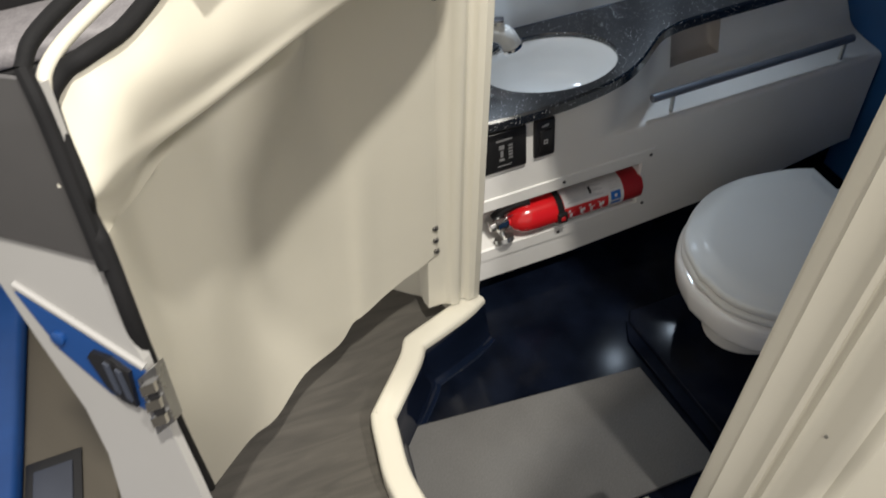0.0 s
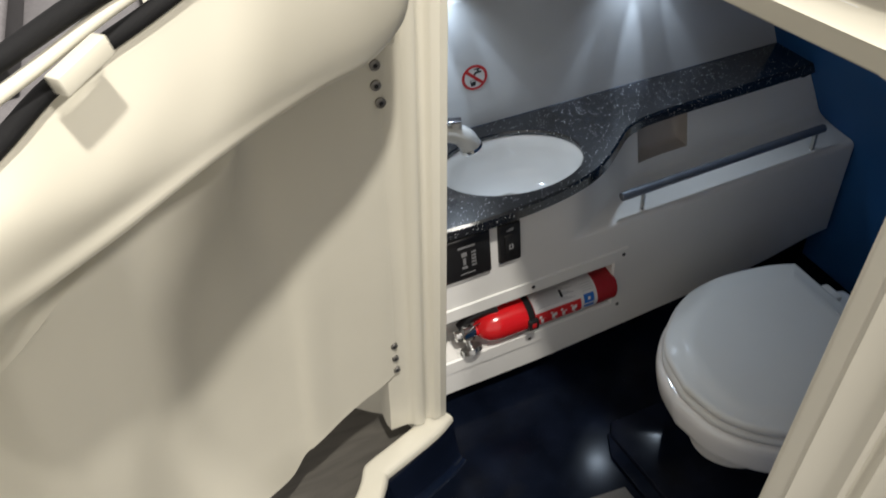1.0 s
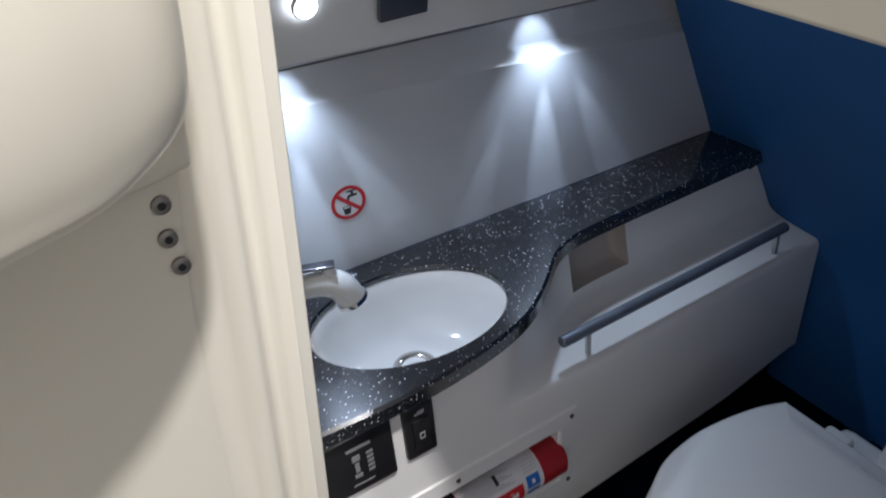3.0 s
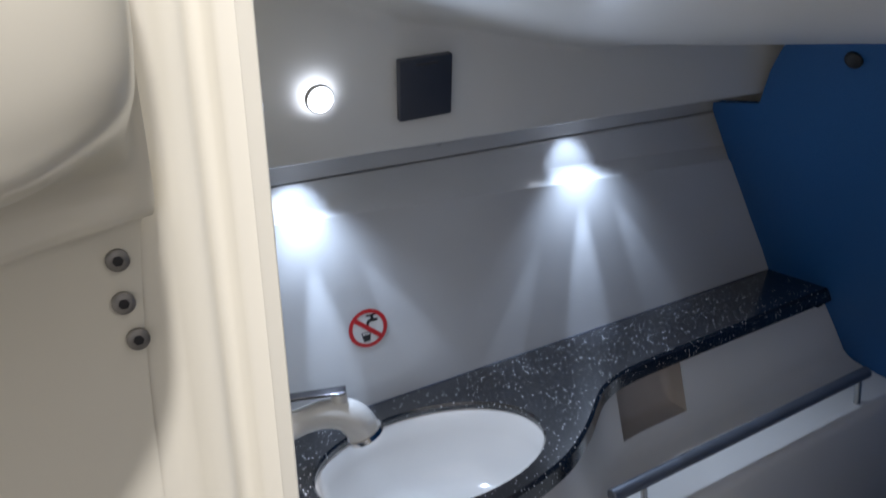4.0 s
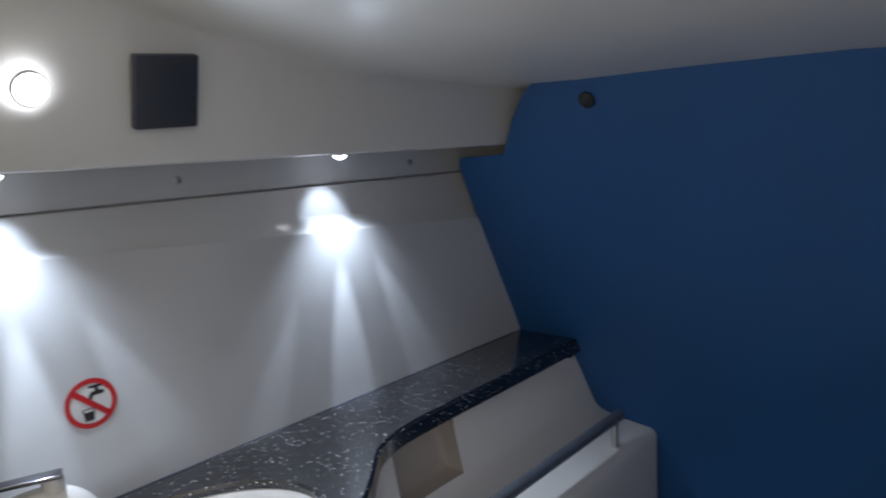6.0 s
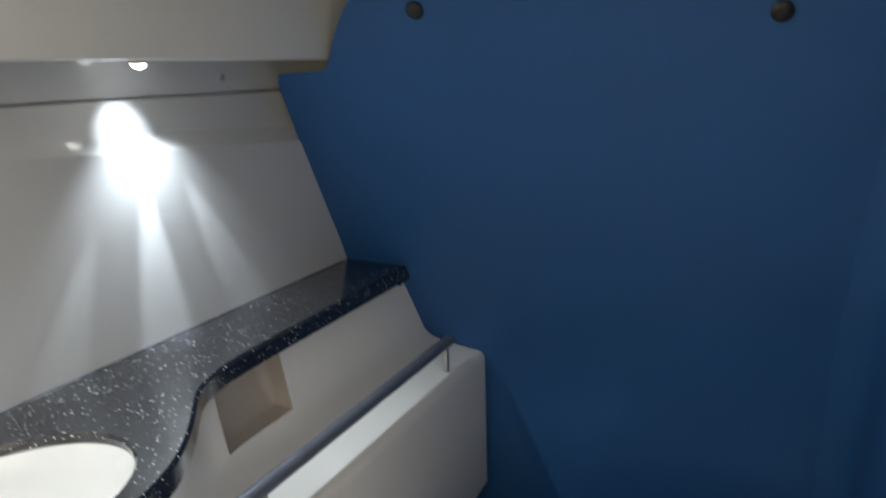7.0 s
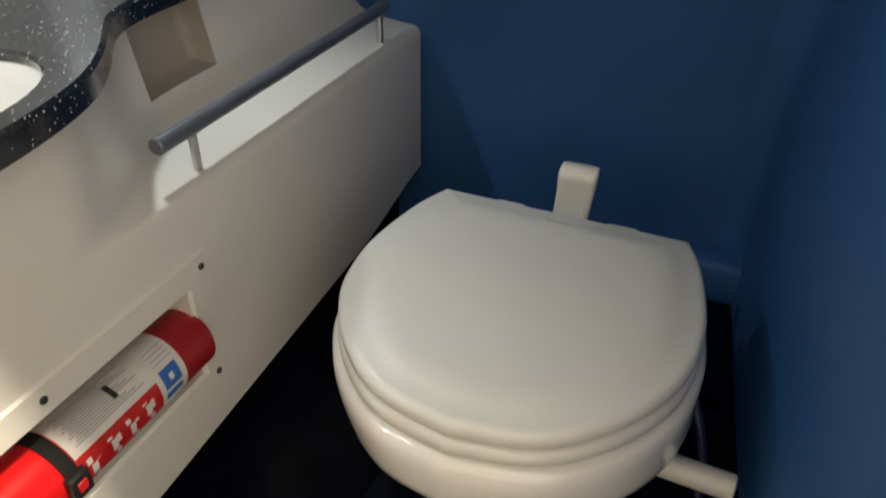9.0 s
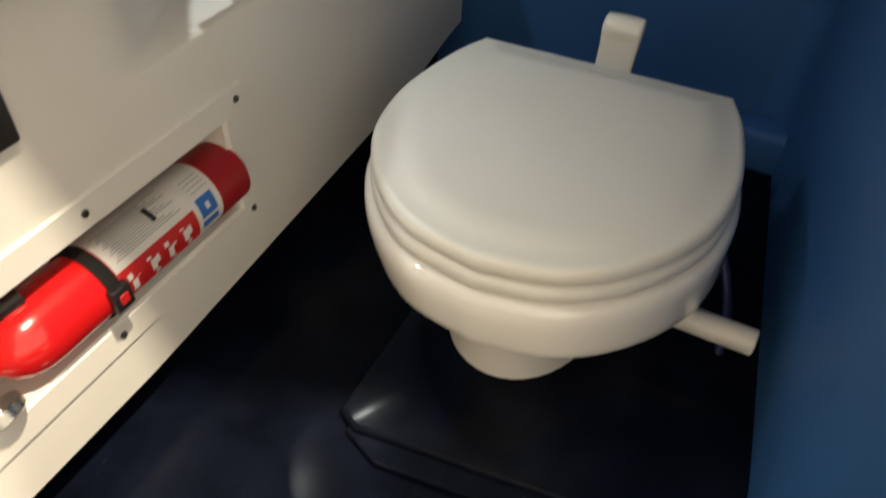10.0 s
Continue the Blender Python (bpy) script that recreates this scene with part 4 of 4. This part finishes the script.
part("right_side", box(-0.10, 0.7, -0.76, -0.735, -0.05, 1.7), CREAM, shell, smooth=False)
part("left_side", box(-0.66, 0.7, 0.40, 0.43, -0.05, 1.7), CREAM, shell, smooth=False)

# ---- deck outside ----
DECK_Z = 0.10


def deck_sheet():
    bm = bmesh.new()
    ring = [(p[0] + 0.01, p[1] + 0.0) for p in SILL] + [(-0.34, -0.70), (-0.22, -0.665), (0.64, -0.665), (0.64, 0.42), (-0.52, 0.42)]
    edges = []
    for pts in (ring, [(-12, -12), (12, -12), (12, 12), (-12, 12)]):
        vs = [bm.verts.new((x, y, DECK_Z)) for x, y in pts]
        edges += [bm.edges.new((vs[i], vs[(i + 1) % len(vs)])) for i in range(len(vs))]
    bmesh.ops.triangle_fill(bm, edges=edges, use_beauty=True)
    return bm


solid("ground", deck_sheet(), DECK, "grey streaked foam decking on the cockpit sole", "deck", "structure", smooth=False)

# ---- the open door ----
door = thing("hatch_door", "cream moulded gelcoat door standing open, black rubber seal", "door", (-0.55, -0.11, 0.35))
COLS = [  # foot, middle, ridge, groove (three), pad's lower edge, pad front (two), top
    [(-0.588, -0.114, 0.330), (-0.572, -0.114, 0.500), (-0.545, -0.114, 0.800), (-0.522, -0.114, 0.950), (-0.511, -0.126, 0.968), (-0.507, -0.128, 1.000), (-0.504, -0.128, 1.040), (-0.502, -0.128, 1.060), (-0.498, -0.128, 1.100), (-0.490, -0.128, 1.180)],
    [(-0.602, -0.116, 0.322), (-0.585, -0.116, 0.500), (-0.557, -0.116, 0.800), (-0.534, -0.116, 0.949), (-0.523, -0.127, 0.967), (-0.518, -0.130, 1.000), (-0.513, -0.136, 1.045), (-0.512, -0.138, 1.060), (-0.508, -0.138, 1.100), (-0.500, -0.138, 1.180)],
    [(-0.622, -0.119, 0.312), (-0.603, -0.118, 0.500), (-0.575, -0.118, 0.800), (-0.552, -0.118, 0.946), (-0.540, -0.129, 0.965), (-0.532, -0.133, 1.000), (-0.522, -0.205, 1.034), (-0.516, -0.222, 1.056), (-0.510, -0.227, 1.100), (-0.502, -0.226, 1.180)],
    [(-0.665, -0.124, 0.297), (-0.650, -0.122, 0.500), (-0.625, -0.122, 0.800), (-0.600, -0.122, 0.940), (-0.592, -0.131, 0.960), (-0.585, -0.136, 0.995), (-0.577, -0.240, 1.013), (-0.572, -0.262, 1.038), (-0.565, -0.270, 1.100), (-0.558, -0.264, 1.182)],
    [(-0.720, -0.136, 0.277), (-0.708, -0.130, 0.500), (-0.688, -0.128, 0.800), (-0.665, -0.128, 0.930), (-0.658, -0.134, 0.950), (-0.652, -0.142, 0.985), (-0.645, -0.272, 1.012), (-0.640, -0.296, 1.040), (-0.634, -0.304, 1.100), (-0.628, -0.298, 1.184)],
    [(-0.780, -0.151, 0.258), (-0.765, -0.142, 0.500), (-0.742, -0.136, 0.800), (-0.726, -0.136, 0.915), (-0.722, -0.142, 0.945), (-0.718, -0.155, 0.978), (-0.712, -0.308, 1.010), (-0.708, -0.332, 1.040), (-0.704, -0.340, 1.100), (-0.700, -0.334, 1.184)],
    [(-0.826, -0.168, 0.220), (-0.822, -0.160, 0.500), (-0.805, -0.172, 0.795), (-0.790, -0.158, 0.885), (-0.785, -0.160, 0.930), (-0.780, -0.178, 0.965), (-0.775, -0.345, 1.006), (-0.772, -0.370, 1.038), (-0.770, -0.378, 1.100), (-0.768, -0.372, 1.170)],
    [(-0.906, -0.215, 0.228), (-0.905, -0.200, 0.500), (-0.895, -0.215, 0.800), (-0.880, -0.195, 0.885), (-0.872, -0.200, 0.925), (-0.865, -0.225, 0.960), (-0.857, -0.408, 1.005), (-0.853, -0.430, 1.038), (-0.847, -0.440, 1.082), (-0.850, -0.425, 1.155)],
    [(-0.977, -0.285, 0.224), (-0.975, -0.300, 0.470), (-0.933, -0.275, 0.834), (-0.935, -0.265, 0.895), (-0.927, -0.280, 0.935), (-0.920, -0.320, 0.965), (-0.915, -0.487, 1.027), (-0.910, -0.508, 1.062), (-0.900, -0.515, 1.108), (-0.905, -0.500, 1.145)],
    [(-1.021, -0.345, 0.278), (-1.009, -0.460, 0.670), (-0.993, -0.420, 0.900), (-0.986, -0.440, 0.934), (-0.981, -0.455, 0.953), (-0.971, -0.480, 0.982), (-0.945, -0.548, 1.048), (-0.938, -0.560, 1.083), (-0.934, -0.557, 1.118), (-0.937, -0.545, 1.152)],
    [(-1.074, -0.462, 0.369), (-0.997, -0.615, 0.838), (-0.977, -0.601, 1.021), (-0.978, -0.592, 1.037), (-0.977, -0.590, 1.047), (-0.975, -0.590, 1.054), (-0.972, -0.593, 1.064), (-0.971, -0.585, 1.081), (-0.971, -0.571, 1.107), (-0.969, -0.550, 1.141)],
]
per = 6
cols = [smooth_path(c, per) for c in COLS]
rows = [smooth_path([c[k] for c in cols], per) for k in range(len(cols[0]))]


def ridge_x(z):
    """Where the raised body of the door ends and the plain recess beside the hinge begins."""
    return np.interp(z, (0.45, 0.52, 0.59, 0.67, 0.72, 0.775, 0.815, 0.84, 0.89), (-1.015, -0.985, -0.95, -0.91, -0.87, -0.82, -0.776, -0.755, -0.735))


def crease_x(z):
    return np.interp(z, (0.26, 0.45, 0.62, 0.76), (-0.781, -0.752, -0.722, -0.700))


for i, r in enumerate(rows):
    low = 1 - smoothstep(i / per, 2.75, 3.1)
    for j, q in enumerate(r):
        x, z = q[0], q[2]
        wide = lerp(0.016, 0.05, smoothstep(0.84 - z, 0.0, 0.3))
        body = smoothstep(ridge_x(z) - x, -0.3 * wide, wide) * smoothstep(z, 0.30, 0.55) * (1 - smoothstep(-x, 0.97, 1.01))
        fold = smoothstep(x - crease_x(z), -0.004, 0.010) * (1 - smoothstep(x - crease_x(z), 0.02, 0.07)) * (1 - smoothstep(z, 0.55, 0.75))
        r[j] = q + np.array([0.25, -0.97, 0]) * low * (0.017 * body + 0.005 * fold)
part("inner_skin", grid(rows), CREAM, door, angle=70)
top = rows[-1][::-1]
side = [Vector(r[-1]) + Vector((-0.0060, -0.0040, 0.0065)) for r in rows[:-1:4]]
seal = [Vector(p) for p in smooth_path(side + [Vector(p) + Vector((0, 0, 0.004)) for p in top[2::3]], 3)]
part("seal", tube(seal, 0.0076, 12), RUBBER, door, "black rubber edge seal")
strip = smooth_path([(-0.979, -0.563, 1.166), (-0.965, -0.545, 1.179), (-0.926, -0.499, 1.186), (-0.864, -0.450, 1.197), (-0.791, -0.388, 1.204), (-0.697, -0.331, 1.206), (-0.603, -0.279, 1.207), (-0.539, -0.243, 1.208)], 6)
part("outer_seal", tube(strip, [float(np.interp(k, (0, 12, 30), (0.0062, 0.0066, 0.0105))) for k in range(len(strip))], 12), RUBBER, door, "second black rubber strip")
band = smooth_path([(-0.988, -0.590, 1.080), (-0.975, -0.566, 1.140), (-0.962, -0.547, 1.160), (-0.922, -0.503, 1.170), (-0.858, -0.447, 1.180), (-0.785, -0.384, 1.191), (-0.697, -0.328, 1.196), (-0.603, -0.274, 1.198)], 6)
part("edge_band", tube(band, 0.0058, 10), CREAM, door, "cream strip between the rubber seals")
one = box(-0.025, 0.025, -0.007, 0.007, -0.008, 0.008, 0.0015, 2)
bmesh.ops.transform(one, matrix=Matrix.Translation((-0.829, -0.446, 1.175)) @ pose(0, 0, 0, 0, -10, 42), verts=one.verts)
part("bumper_block", one, CREAM, door, "small cream stop block")
for z, dx in ((0.940, 0.0), (0.911, 0.003), (0.884, 0.000)):
    screw((-0.539 - dx, -0.1195, z), (0, -1, 0), 0.0075, HEADSTEEL, door)
for z, dx in ((0.403, 0.0), (0.371, 0.002), (0.340, 0.003)):
    screw((-0.584 - dx, -0.1165, z), (0, -1, 0), 0.0065, HEADSTEEL, door)

# outer skin of the door, turned past the seal
SKIN0, SKIN_U = Vector((-0.974, -0.666, 0.935)), Vector((-0.813, 0.583, 0.003))
SKIN_V = Vector((0.186, 0.254, 0.949)).normalized()
SKIN_N = SKIN_V.cross(SKIN_U).normalized()


def on_skin(u, v, lift):
    return SKIN0 + SKIN_U * u + SKIN_V * v + SKIN_N * lift


def skin_poly(pts, lift, thick=0.004):
    """A flat piece lying on the door's outer skin, (along, up) points."""
    bm = bmesh.new()
    lo = [bm.verts.new(on_skin(u, v, lift - thick)) for u, v in pts]
    hi = [bm.verts.new(on_skin(u, v, lift)) for u, v in pts]
    n = len(pts)
    for i in range(n):
        bm.faces.new((lo[i], lo[(i + 1) % n], hi[(i + 1) % n], hi[i]))
    bm.faces.new(hi)
    bm.faces.new(lo[::-1])
    return bm


right_edge = [(0.054, 0.235), (0.046, 0.169), (0.041, 0.101), (0.032, 0.019), (0.021, -0.007), (0.008, -0.089), (-0.006, -0.148), (-0.028, -0.25)]
left_edge = [(0.10, -0.27), (0.089, -0.203), (0.089, -0.139), (0.100, -0.084), (0.133, -0.005), (0.153, 0.045), (0.20, 0.11), (0.24, 0.235)]
skin = part("outer_skin", skin_poly(right_edge + left_edge, -0.004, 0.010), SILVER, door, "light grey outer skin", smooth=False)
part("tinted_panel", skin_poly([(0.056, 0.238), (0.051, 0.21), (0.045, 0.171), (0.038, 0.129), (0.032, 0.091), (0.084, 0.096), (0.20, 0.104), (0.24, 0.238)], 0.0, 0.006), TINT, skin, "dark tinted panel", smooth=False)
part("panel_seal", tube(smooth_path([on_skin(u, v, 0.001) for u, v in ((0.031, 0.088), (0.042, 0.155), (0.049, 0.200), (0.054, 0.225))] + [Vector((-0.979, -0.563, 1.166))], 4), 0.0065, 8), RUBBER, skin, "black rubber strip round the tinted panel")
part("skin_rib", tube([on_skin(u, v, -0.004) for u, v in ((0.138, 0.050), (0.079, 0.018), (0.021, -0.014))], 0.004, 8), SILVER, skin)
plate = part("handle_plate", skin_poly([(0.021, -0.018), (0.137, 0.043), (0.106, -0.012), (0.062, -0.052), (0.018, -0.065)], -0.001, 0.004), PANELBLUE, skin, "glossy blue handle plate", smooth=False)
part("pull_handle", skin_poly([(0.033, -0.018), (0.050, -0.006), (0.068, -0.003), (0.073, -0.010), (0.060, -0.040), (0.046, -0.053), (0.033, -0.057)], 0.004, 0.006), BLACK, plate, "black flush pull handle", smooth=False)
for k in range(2):
    u = 0.040 + 0.011 * k
    part("grip_bar", skin_poly([(u, -0.018 + 0.005 * k), (u + 0.005, -0.015 + 0.005 * k), (u - 0.001, -0.046 + 0.006 * k), (u - 0.006, -0.049 + 0.006 * k)], 0.0065, 0.003), SLATE, plate, smooth=False)
c = on_skin(0.103, 0.002, -0.001)
part("key_lock", lathe([(0, 0.007), (0.003, 0.007), (0.004, 0.005)], c, c + SKIN_N, 20), PANELBLUE, plate)
part("latch_plate", skin_poly([(-0.002, 0.003), (0.019, -0.017), (0.012, -0.078), (-0.010, -0.056)], 0.010, 0.012), STEEL, door, "steel latch plate", smooth=False)
for k in range(3):
    v = -0.018 - 0.017 * k
    u = 0.006 - 0.002 * k
    part("latch_bolt", skin_poly([(u - 0.008, v + 0.008), (u + 0.008, v - 0.002), (u + 0.007, v - 0.012), (u - 0.009, v - 0.002)], 0.016, 0.007), CHROME, door, smooth=False)
    if k < 2:
        w = v - 0.0125
        part("latch_slot", skin_poly([(u - 0.006, w + 0.0055), (u + 0.006, w - 0.0015), (u + 0.006, w - 0.0065), (u - 0.006, w + 0.0005)], 0.0108, 0.002), INK, door, smooth=False)

# ---- things standing in the cockpit behind the door ----
locker = thing("deck_locker_lid", "beige gelcoat deck locker lid with a black latch", "locker lid", (-1.3, 0.2, DECK_Z))
part("lid", box(-1.492, -1.31, -0.6, 0.60, DECK_Z, DECK_Z + 0.022, 0.008, 3), mat("beige_gelcoat", (0.085, 0.074, 0.056), 0.4, var=0.06, scale=5), locker)
latch = part("latch", box(-1.485, -1.375, -0.30, -0.13, DECK_Z + 0.020, DECK_Z + 0.027, 0.004, 2), BLACK, locker, "black flush latch")
part("latch_pull", box(-1.468, -1.392, -0.275, -0.155, DECK_Z + 0.026, DECK_Z + 0.031, 0.003, 2), SLATE, latch)
solid("blue_deck_cushion", box(-2.6, -1.495, -0.9, 1.2, DECK_Z, DECK_Z + 0.05, 0.015, 3), PANELBLUE, "bright blue cushion on the deck", "cushion")
PEBBLE = mat("pebbled_grey_vinyl", (0.30, 0.285, 0.295), 0.5, var=0.12, scale=30, grain=0.3, grain_scale=160, bump=0.8, bump_scale=90)
seat = thing("cockpit_seat", "black sided cockpit seat with pebbled grey vinyl cushions", "seat", (-1.7, 1.1, DECK_Z))
part("base", box(-2.5, -0.85, 0.62, 1.9, DECK_Z, 0.55, 0.02, 3), BLACK, seat)
part("cushion", box(-2.51, -0.84, 0.61, 1.9, 0.55, 0.60, 0.018, 3), PEBBLE, seat, "pebbled grey vinyl cushion")
riser = part("riser", box(-2.5, -1.14, 0.80, 1.9, 0.60, 0.70, 0.01, 3), BLACK, seat, "black upright of the raised cushion")
part("raised_cushion", box(-2.51, -1.13, 0.79, 1.9, 0.70, 0.73, 0.012, 3), PEBBLE, riser, "pebbled grey vinyl cushion")
